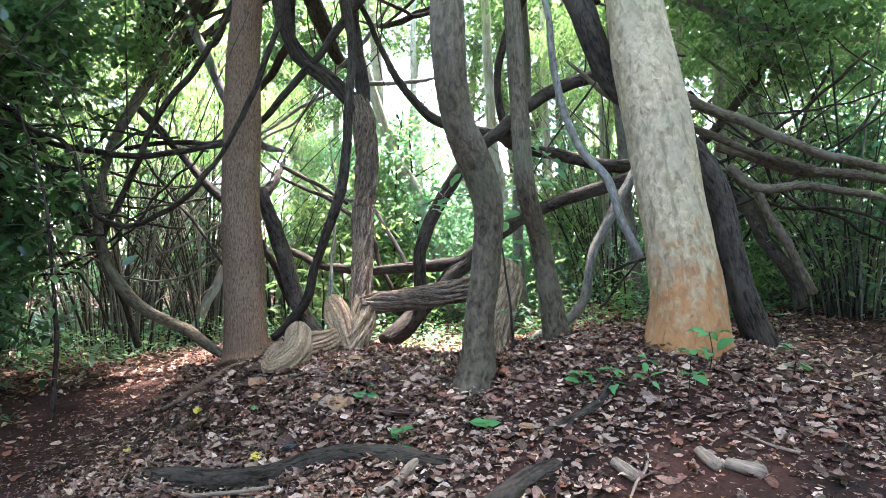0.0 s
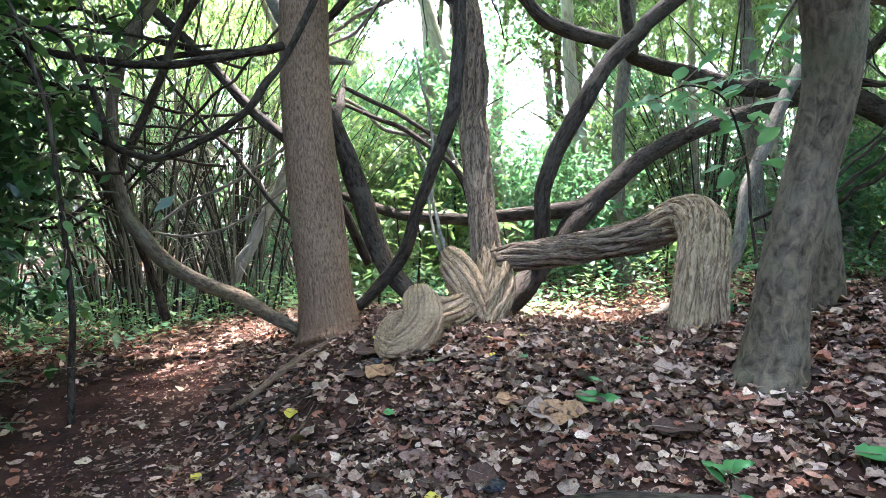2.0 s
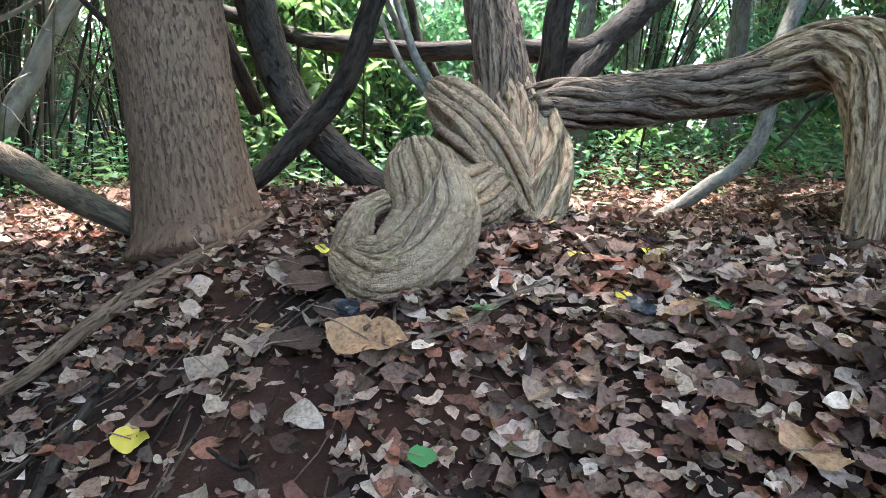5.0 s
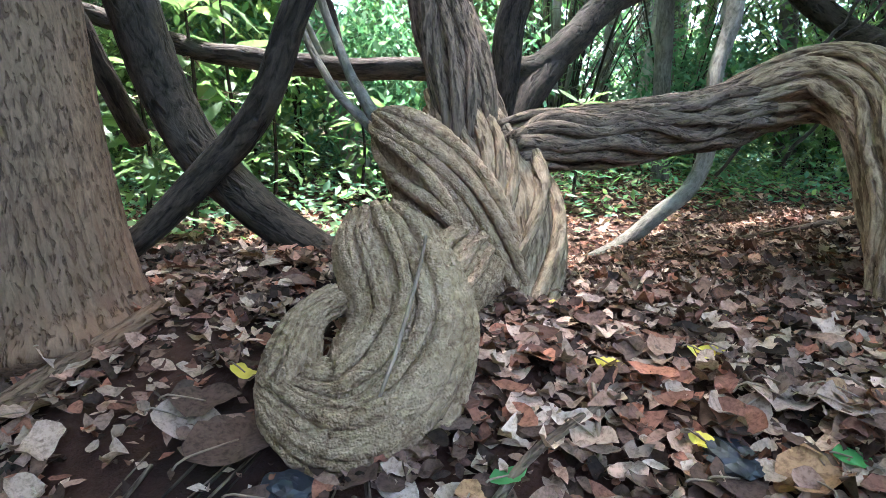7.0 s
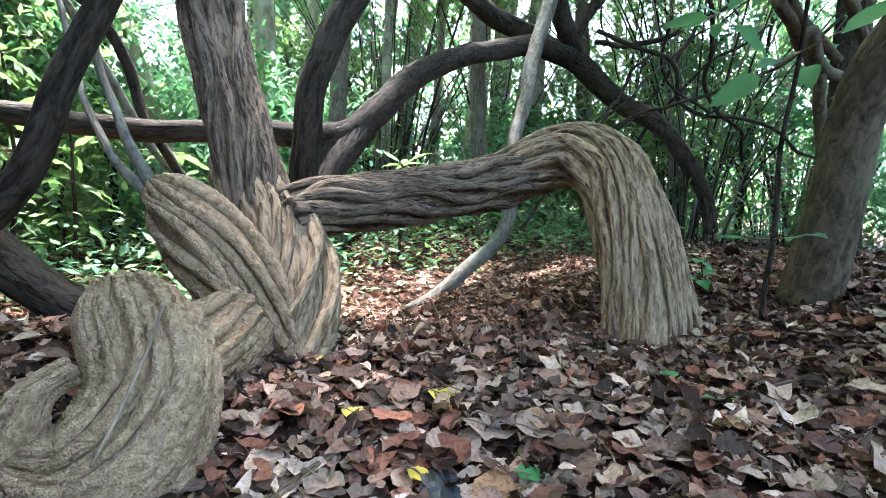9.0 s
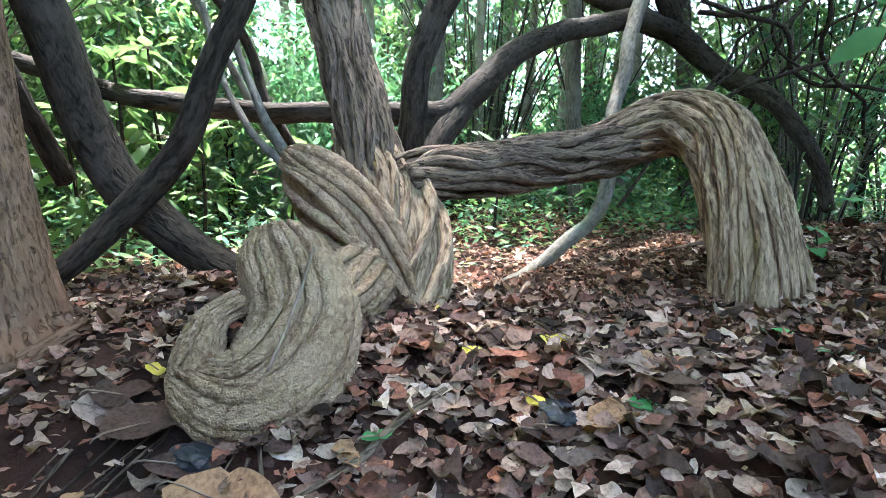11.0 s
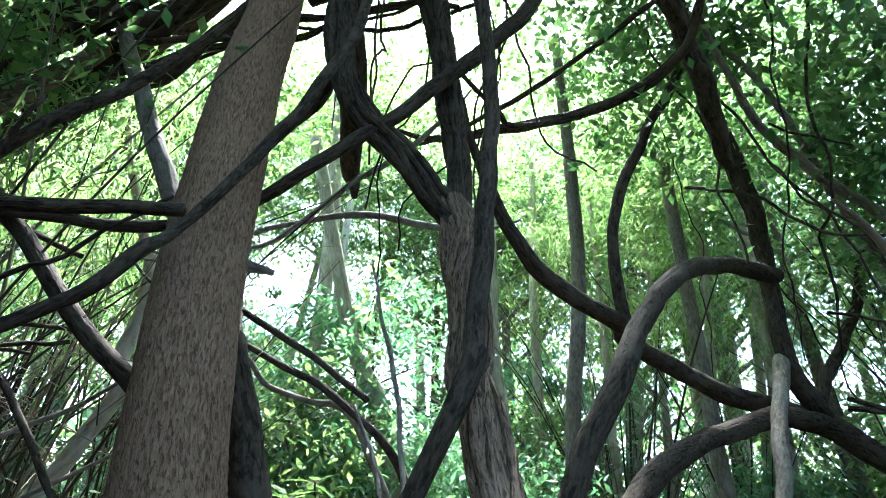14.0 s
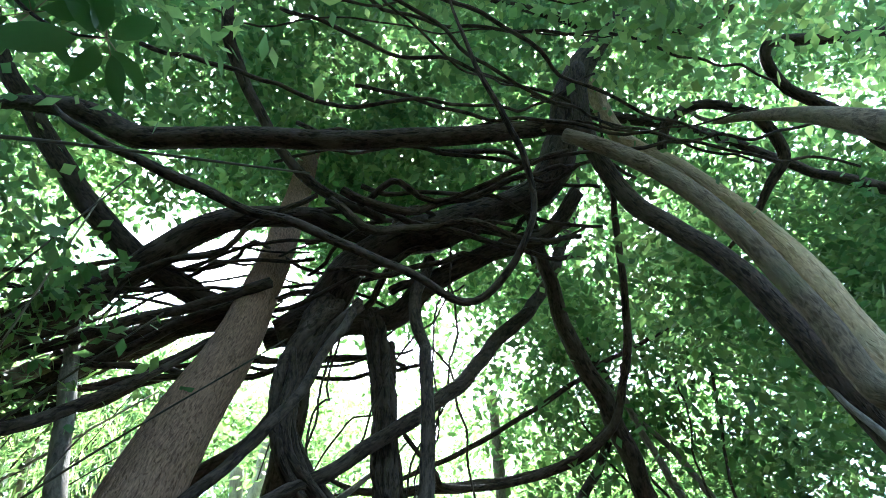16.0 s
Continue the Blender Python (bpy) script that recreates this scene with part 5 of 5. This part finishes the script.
leafy_plant("sapling", "slim dark sapling with whorls of green and yellowish leaves", [(g[0], g[1], g[2] - 0.05, 0.035), (-4.68, 7.0, 0.1, 0.028), (-4.62, 6.9, 0.9, 0.024), (-4.6, 6.8, 1.5, 0.02), (-4.75, 6.8, 2.4, 0.018), (-5.0, 6.8, 3.2, 0.012)], LEAF_MID, [(0.15, 5, 0.1), (0.3, 6, 0.12), (0.42, 8, 0.1), (0.5, 9, 0.14), (0.62, 8, 0.12), (0.74, 7, 0.1), (0.88, 8, 0.08), (1.0, 6, 0.02)], 0.17, 401)
g = on(-5.1, 6.5)
leafy_plant("sapling", "low leafy shrub with yellow-green leaves", [(g[0], g[1], g[2], 0.02), (-5.1, 6.45, g[2] + 0.4, 0.014), (-5.2, 6.4, g[2] + 0.8, 0.008)], LEAF_DARK, [(0.3, 7, 0.12), (0.55, 8, 0.12), (0.8, 8, 0.1), (1.0, 7, 0.03)], 0.2, 402)
g = on(0.75, 6.0)
leafy_plant("sapling", "thin shoot with broad drooping fresh green leaves", [(g[0], g[1], g[2], 0.014), (0.7, 6.0, 0.9, 0.012), (0.6, 5.95, 1.5, 0.01), (0.4, 5.85, 1.95, 0.008), (0.1, 5.75, 2.05, 0.006), (-0.15, 5.7, 1.95, 0.004)], LEAF_COOL, [(0.2, 2, 0.1), (0.55, 4, 0.12), (0.72, 7, 0.12), (0.84, 8, 0.14), (0.93, 7, 0.12), (1.0, 5, 0.05)], 0.2, 403, 0.45)
for i, (x, y, h) in enumerate(((1.45, 4.15, 0.28), (1.7, 4.0, 0.35), (1.25, 4.3, 0.18), (1.95, 4.25, 0.3), (1.05, 4.45, 0.16), (2.6, 4.3, 0.2), (0.95, 6.75, 0.2), (-0.35, 4.35, 0.12), (1.15, 6.5, 0.22))):
    g = on(x, y)
    leafy_plant("seedling", "small green seedling growing through the leaf litter", [(g[0], g[1], g[2] - 0.02, 0.005), (g[0] + 0.02, g[1], g[2] + h * 0.6, 0.004), (g[0] + 0.01, g[1] + 0.02, g[2] + h, 0.003)], LEAF_FRESH, [(0.6, 3, 0.02), (1.0, 4, 0.01)], 0.13, 410 + i, 0.5)
for i, (x, y, h) in enumerate(((-2.0, 9.6, 1.5), (-1.75, 10.0, 1.7), (-2.3, 10.1, 1.2), (-1.3, 10.6, 1.4), (-2.7, 9.8, 1.0), (1.9, 10.4, 1.1), (3.1, 9.9, 0.9), (-0.4, 10.9, 1.2))):
    g = on(x, y)
    leafy_plant("sapling", "young plant with long spear-shaped dark green leaves", [(g[0], g[1], g[2], 0.02), (g[0] + 0.03, g[1], g[2] + h * 0.5, 0.015), (g[0] - 0.04, g[1], g[2] + h, 0.008)], LEAF_MID, [(0.45, 5, 0.05), (0.62, 7, 0.06), (0.8, 8, 0.05), (1.0, 7, 0.02)], 0.32, 430 + i, 0.26)
leafy_plant("leafy_branch", "dark broad-leaved branch hanging high over the path", [(-6.34, 6.52, 6.17, 0.02), (-5.2, 6.37, 5.28, 0.015), (-4.51, 6.24, 4.72, 0.01), (-4.07, 6.04, 4.5, 0.006)], LEAF_DARK, [(0.5, 7, 0.1), (0.75, 8, 0.1), (1.0, 8, 0.05)], 0.34, 450, 0.36)
leafy_plant("leafy_branch", "bright yellow-green young leaves on a slender shoot", [(-1.14, 13.04, -0.55, 0.03), (-1.06, 12.96, 1.88, 0.02), (-1.05, 12.94, 3.05, 0.016), (-0.96, 12.88, 3.99, 0.01), (-0.86, 12.83, 4.94, 0.006)], LEAF_LIGHT, [(0.35, 6, 0.1), (0.5, 7, 0.12), (0.62, 8, 0.12), (0.75, 8, 0.12), (0.88, 8, 0.1), (1.0, 7, 0.05)], 0.36, 451, 0.3)

leafy_plant("leafy_branch", "dark leafy twig hanging in from above", [(-6.42, 7.11, 5.26, 0.02), (-5.39, 6.89, 4.28, 0.016), (-4.69, 6.68, 3.53, 0.012), (-4.25, 6.56, 2.9, 0.009), (-4.03, 6.45, 2.29, 0.006)], LEAF_MID, [(0.3, 7, 0.1), (0.5, 8, 0.14), (0.65, 8, 0.14), (0.8, 9, 0.12), (0.92, 8, 0.1), (1.0, 6, 0.03)], 0.19, 452, 0.4)
leafy_plant("leafy_branch", "dark leafy twig hanging in from above", [(-6.72, 7.04, 5.38, 0.02), (-5.67, 6.83, 4.4, 0.016), (-4.92, 6.72, 3.75, 0.012), (-4.31, 6.62, 3.42, 0.009), (-3.84, 6.51, 3.21, 0.006)], LEAF_DARK, [(0.3, 7, 0.1), (0.5, 8, 0.14), (0.65, 8, 0.14), (0.8, 9, 0.12), (0.92, 8, 0.1), (1.0, 6, 0.03)], 0.19, 453, 0.4)
leafy_plant("leafy_branch", "fresh green leafy twig hanging over the arch", [(1.8, 6.84, 3.47, 0.014), (1.42, 6.72, 2.96, 0.012), (1.14, 6.59, 2.55, 0.009), (0.94, 6.47, 2.2, 0.006), (0.9, 6.45, 1.92, 0.004)], LEAF_COOL, [(0.4, 6, 0.1), (0.6, 7, 0.12), (0.8, 7, 0.12), (1.0, 6, 0.05)], 0.2, 454, 0.45)

# ---- roots, logs and sticks on the ground ----
def lying(name, label, pts, mat, cat="log", **kw):
    k = dict(segs=16, step=0.04, lump=0.08, rough=0.01, wander=0.008)
    k.update(kw)
    return tagged(new(name, tube_mesh(name, pts, mat, **k)), label, cat)


def along_ground(path, r, lift=0.0):
    return [(*on(x, y, lift), r * k) for x, y, k in path]


lying("fallen_log", "dark rotting log half buried across the slope", along_ground([(-2.55, 4.98, 0.75), (-2.25, 4.9, 1.05), (-1.89, 4.79, 1.1), (-1.4, 4.66, 1.05), (-0.88, 4.46, 1), (-0.4, 4.24, 0.85), (0.02, 4.02, 0.6)], 0.1, 0.0), BARK_DARK, ribs=9, rib=0.06, segs=24, lump=0.14)
lying("fallen_log", "short dark log lying on red soil", along_ground([(0.05, 3.12, 0.9), (0.3, 3.3, 1.05), (0.55, 3.5, 1), (0.72, 3.62, 0.7)], 0.085, 0.02), BARK_DARK, ribs=9, rib=0.06, segs=24, lump=0.12)
lying("root", "dark bare root bowed above the litter", along_ground([(0.7, 4.02, 0.8), (0.95, 4.12, 1.1), (1.15, 4.2, 1), (1.28, 4.4, 0.7)], 0.03, 0.03), BARK_DARK, "root")
lying("branch", "pale stripped branch lying on the leaves", along_ground([(-0.42, 3.75, 0.8), (-0.3, 3.85, 1.1), (-0.2, 4.05, 1), (-0.05, 4.12, 0.7)], 0.03, 0.03), TWIG, "branch")
lying("branch", "pale dry stick along the foot of the slope", along_ground([(-2.6, 4.9, 0.8), (-2.0, 4.6, 1), (-1.3, 4.4, 0.8)], 0.018, 0.02), TWIG, "branch")
for x, y, a in ((1.1, 3.3, 1.9), (1.55, 3.25, 1.7), (1.72, 3.1, 2.2)):
    lying("wood_chunk", "short tan piece of cut branch on red soil", along_ground([(x, y, 1), (x + 0.09 * math.cos(a), y + 0.09 * math.sin(a), 1.1), (x + 0.2 * math.cos(a), y + 0.2 * math.sin(a), 0.9)], 0.035, 0.025), TWIG, "branch")
ROOT1 = [(-2.22, 7.3, 0.16, 0.029), (-2.51, 7.15, 0.11, 0.031), (-2.75, 7, 0.08, 0.028), (-3.02, 6.8, 0.04, 0.023), (-3.25, 6.7, -0.01, 0.015)]
ROOT2 = [(-2.56, 6.9, 0.04, 0.018), (-2.79, 6.6, -0.01, 0.018), (-2.87, 6.2, -0.18, 0.018), (-2.94, 6, -0.27, 0.014)]
lying("root", "long thin surface root creeping down the mound", [(x, y, float(ground_z(x, y)) + 0.045, r * 1.2) for x, y, z, r in ROOT1], BARK_TAN, "root")
lying("root", "long thin surface root creeping down the mound", [(x, y, float(ground_z(x, y)) + 0.015, r) for x, y, z, r in ROOT2], BARK_DARK, "root")
lying("twig", "thin dry twig leaning on the swollen liana foot", [(-1.645, 6.535, 0.60, 0.004), (-1.71, 6.44, 0.505, 0.005), (-1.78, 6.34, 0.41, 0.005), (-1.845, 6.27, 0.335, 0.004)], TWIG, "twig", segs=6)
lying("branch", "thin curved brown branch lying on the leaves", along_ground([(-1.86, 6.1, 0.6), (-1.72, 6.12, 0.9), (-1.63, 6.14, 1), (-1.52, 6.19, 1.1), (-1.38, 6.23, 1.1), (-1.2, 6.28, 0.7)], 0.011, 0.045), BARK_LOG, "branch", segs=8)
lying("branch", "dry twig lying on the leaves", along_ground([(-1.24, 6.34, 0.8), (-1.3, 6.24, 1), (-1.37, 6.14, 0.7)], 0.007, 0.045), TWIG, "branch", segs=7)
lying("branch", "long thin branch lying beyond the arch", along_ground([(1.0, 8.3, 0.7), (1.37, 7.7, 1), (1.8, 7.45, 1), (2.4, 7.2, 0.8)], 0.018, 0.05), BARK_LOG, "branch", segs=8)


def scrap(x, y, size, seed, label):
    """A crumpled scrap of plastic film: a creased, flattened lump."""
    bm = bmesh.new()
    bmesh.ops.create_icosphere(bm, subdivisions=3, radius=1.0)
    for v in bm.verts:
        n1 = noise.noise(v.co * 2.3 + Vector((seed, 0, 0)))
        n2 = noise.noise(v.co * 6.0 + Vector((0, seed, 0)))
        v.co *= size * (1 + 0.45 * n1 + 0.25 * abs(n2))
        v.co.z = v.co.z * 0.5 + size * 0.3
        v.co.x *= 1.35
    me = bpy.data.meshes.new("plastic_scrap")
    bm.to_mesh(me)
    bm.free()
    me.materials.append(PLASTIC)
    ob = new("plastic_scrap", me)
    ob.location = on(x, y, 0.02)
    ob.rotation_euler[2] = seed
    tagged(ob, label, "litter scrap")


scrap(-1.13, 6.0, 0.05, 1.3, "crumpled dark blue plastic scrap on the leaf litter")
scrap(-2.0, 6.36, 0.045, 2.1, "crumpled dark blue plastic scrap on bare soil")
scrap(-1.28, 4.85, 0.045, 4.0, "crumpled dark blue plastic scrap on the leaf litter")
rq = np.random.default_rng(91)
for i in range(90):
    x, y = (rq.uniform(-4.2, -1.4), rq.uniform(5.0, 7.2)) if i < 26 else (rq.uniform(-3.0, -1.75), rq.uniform(5.5, 6.75))
    a, ln = rq.normal(3.75 if i % 3 else 4.9, 0.35), rq.uniform(0.25, 0.8)
    lying("root", "fine dry root on bare soil", along_ground([(x + ln * k * math.cos(a) + rq.normal(0, 0.03), y + ln * k * math.sin(a) + rq.normal(0, 0.03), 1.1 - 0.6 * k) for k in (0, 0.33, 0.66, 1)], rq.uniform(0.002, 0.007), 0.01), (BARK_LOG, BARK_DARK)[i % 2], "root", segs=6, step=0.05)
for i in range(60):
    x, y = rq.uniform(-3.4, 2.4), rq.uniform(3.0, 8.6)
    a, ln = rq.uniform(0, 6.28), rq.uniform(0.15, 0.6)
    lying("twig", "thin dead twig lying on the leaf litter", along_ground([(x + ln * k * math.cos(a) + rq.normal(0, 0.02), y + ln * k * math.sin(a) + rq.normal(0, 0.02), 1.1 - 0.5 * k) for k in (0, 0.33, 0.66, 1)], rq.uniform(0.003, 0.011), 0.03), (TWIG, BARK_LOG, BARK_DARK)[i % 3], "twig", segs=6, step=0.05)


# ---- fallen leaves ----
def litter(name, box, n, size, seed, rows=4, lift=0.035, tilt=0.35, keep=None, jag=0.08):
    x0, x1, y0, y1 = box
    r = np.random.default_rng(seed)
    x, y = r.uniform(x0, x1, n), r.uniform(y0, y1, n)
    if keep:
        ok = keep(x, y, r.uniform(0, 1, n))
        x, y = x[ok], y[ok]
        n = len(x)
    L = size * np.clip(r.lognormal(0, 0.42, n), 0.4, 1.9)
    e = 0.05
    gx, gy = (ground_z(x + e, y) - ground_z(x - e, y)) / (2 * e), (ground_z(x, y + e) - ground_z(x, y - e)) / (2 * e)
    nm = np.stack([-gx + r.normal(0, tilt, n), -gy + r.normal(0, tilt, n), np.ones(n)], 1)
    a = r.uniform(0, 6.28, n)
    d = np.stack([np.cos(a), np.sin(a), np.zeros(n)], 1)
    pos = np.stack([x, y, ground_z(x, y) + r.uniform(0.004, lift, n)], 1)
    v, f = leaf_field(pos, d, nm, L, L * r.uniform(0.3, 0.7, n), curl=r.uniform(-0.4, 0.8, n), rows=rows, jag=jag)
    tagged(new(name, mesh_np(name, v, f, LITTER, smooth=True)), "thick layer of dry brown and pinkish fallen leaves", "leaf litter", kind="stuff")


def thinner(x, y, u):
    """Bare soil shows on the bank and in patches."""
    bare = np.exp(-((x + 2.55) ** 2 / 1.1 + (y - 6.2) ** 2 / 0.8)) * 0.85 + np.exp(-((x - 1.2) ** 2 / 1.5 + (y - 3.4) ** 2 / 0.5)) * 0.6 + 0.25 * (np.sin(2.1 * x + 1.3 * y) * np.sin(1.7 * y - 2.6 * x) > 0.35)
    return u > bare


litter("leaf_litter", (-8.5, 7.5, -6.0, 11.5), 29000, 0.07, 41, rows=5, tilt=0.25, keep=thinner)
litter("leaf_litter", (-3.6, 3.0, 3.2, 8.8), 30000, 0.054, 42, rows=6, lift=0.045, keep=thinner, tilt=0.22)
litter("leaf_litter", (-2.9, 1.4, 4.8, 8.4), 9000, 0.072, 45, rows=8, lift=0.065, tilt=0.24, keep=thinner, jag=0.06)
litter("leaf_litter", (-7.0, 6.0, 8.0, 12.8), 13000, 0.08, 44, rows=3)
litter("leaf_crumbs", (-4.6, 3.5, 2.6, 9.2), 34000, 0.028, 43, rows=2, lift=0.02, tilt=0.5, keep=lambda x, y, u: thinner(x, y, 0.35 + u))


def fallen_leaf(x, y, size, width, turn, mat, label, curl=0.25, lift=0.03):
    r = random.Random(int(x * 1000 + y * 77))
    e = 0.06
    n = np.array([[-(float(ground_z(x + e, y)) - float(ground_z(x - e, y))) / (2 * e) + r.gauss(0, 0.1), -(float(ground_z(x, y + e)) - float(ground_z(x, y - e))) / (2 * e) + r.gauss(0, 0.1), 1.0]])
    d = np.array([[math.cos(radians(turn)), math.sin(radians(turn)), 0.0]])
    v, f = leaf_field(np.array([on(x, y, lift)]), d, n, np.array([size]), np.array([width]), curl=np.array([curl]), rows=12, jag=0.07)
    o = np.array([on(x, y, lift)])
    me = mesh_np("fallen_leaf", v - o, f, mat)
    ob = new("fallen_leaf", me)
    ob.location = on(x, y, lift)
    tagged(ob, label, "leaf", "large fallen leaves")
    dv = d[0] * size
    rib_pts = [(-dv[0] * 0.62, -dv[1] * 0.62, 0.012, 0.0025), (-dv[0] * 0.5, -dv[1] * 0.5, 0.008 + curl * size * 0.5, 0.0025), (0, 0, 0.003, 0.002)]
    rib_ob = new("stalk", tube_mesh("stalk", rib_pts, TWIG, segs=5, step=0.04))
    rib_ob.parent = ob
    return ob


BIG = [
    (-2.04, 6.73, 0.09, 0.04, -50, "y"),
    (-2.08, 6.53, 0.27, 0.17, 34, "d"),
    (-2.44, 7.21, 0.24, 0.17, 4, "p"),
    (-1.58, 6.18, 0.11, 0.05, 14, "g"),
    (-1.68, 6.17, 0.08, 0.06, 54, "o"),
    (-1.07, 5.87, 0.17, 0.14, 54, "o"),
    (-1.20, 5.96, 0.15, 0.12, -15, "d"),
    (-0.88, 6.05, 0.23, 0.10, -25, "p"),
    (-0.80, 5.95, 0.19, 0.12, -25, "p"),
    (-1.15, 6.06, 0.07, 0.04, -55, "y"),
    (-2.18, 6.67, 0.16, 0.10, -20, "p"),
    (-1.35, 6.19, 0.12, 0.09, -65, "p"),
    (-1.08, 6.76, 0.05, 0.04, -25, "y"),
    (-0.55, 6.50, 0.05, 0.04, -25, "y"),
    (-0.96, 5.86, 0.08, 0.06, -25, "g"),
    (-0.87, 6.31, 0.11, 0.06, -25, "y"),
    (-2.55, 7.02, 0.16, 0.13, 44, "p"),
    (-1.96, 6.17, 0.27, 0.17, -35, "o"),
    (-2.15, 6.29, 0.21, 0.16, 29, "d"),
    (-1.68, 6.14, 0.07, 0.06, 39, "o"),
    (-2.26, 6.42, 0.07, 0.06, 39, "o"),
    (-2.02, 6.33, 0.19, 0.07, -20, "d"),
    (-1.17, 5.95, 0.13, 0.11, -10, "d"),
    (-0.97, 5.15, 0.27, 0.17, 19, "d"),
    (-0.67, 5.10, 0.22, 0.10, -10, "g"),
    (-0.66, 5.27, 0.11, 0.06, -40, "g"),
    (-0.37, 4.79, 0.27, 0.17, 0, "d"),
    (-1.34, 4.94, 0.16, 0.13, -20, "d"),
    (-1.14, 5.36, 0.17, 0.14, 19, "o"),
    (-2.46, 5.85, 0.27, 0.16, 64, "p"),
    (-1.60, 4.96, 0.09, 0.07, -10, "y"),
    (-3.21, 5.89, 0.08, 0.06, -10, "y"),
    (-2.64, 6.25, 0.11, 0.08, -10, "y"),
    (-3.38, 7.03, 0.27, 0.17, 29, "d"),
    (-1.88, 5.78, 0.08, 0.06, -10, "g"),
    (-0.88, 5.06, 0.27, 0.17, -23, "o"),
    (-0.69, 5.12, 0.19, 0.08, -3, "g"),
    (-0.18, 5.27, 0.27, 0.17, -3, "p"),
    (-3.20, 5.87, 0.09, 0.07, 76, "y"),
    (-0.84, 6.05, 0.19, 0.09, -39, "p"),
    (-0.75, 5.96, 0.19, 0.10, -39, "o"),
    (-0.10, 5.99, 0.13, 0.10, -49, "g"),
    (0.37, 6.00, 0.20, 0.10, -39, "o"),
    (-1.15, 6.05, 0.05, 0.04, -69, "y"),
    (-1.16, 6.37, 0.08, 0.05, -39, "y"),
    (-0.18, 5.75, 0.15, 0.07, -19, "g"),
    (-0.70, 5.11, 0.17, 0.09, 0, "g"),
    (-0.95, 5.09, 0.27, 0.17, 0, "p"),
    (-0.36, 4.79, 0.27, 0.17, 0, "d"),
    (-1.59, 4.92, 0.10, 0.08, 0, "y"),
    (0.32, 4.35, 0.24, 0.11, 0, "g"),
    (-0.72, 5.12, 0.16, 0.10, 0, "g"),
]
KINDS = {"o": (DRY_ORANGE, "large orange-brown dry leaf on the litter"), "d": (DRY_DARK, "large dark rotting leaf on the litter"), "p": (DRY_PALE, "large pale pinkish dry leaf on the litter"), "y": (LEAF_YELLOW, "small bright yellow fallen leaf"), "g": (LEAF_FRESH, "small fresh green leaf on the litter")}
for x, y, size, width, turn, k in BIG:
    fallen_leaf(x, y, size, width, turn, KINDS[k][0], KINDS[k][1], curl=0.12 if k in "dg" else 0.28, lift=0.045)
for i in range(70):
    k = "pdopdp"[i % 6]
    x, y = rq.uniform(-3.0, 2.6), rq.uniform(3.6, 8.2)
    s = rq.uniform(0.09, 0.17)
    fallen_leaf(x, y, s, s * rq.uniform(0.5, 0.75), rq.uniform(0, 360), KINDS[k][0], KINDS[k][1], curl=rq.uniform(0.05, 0.5), lift=0.045)
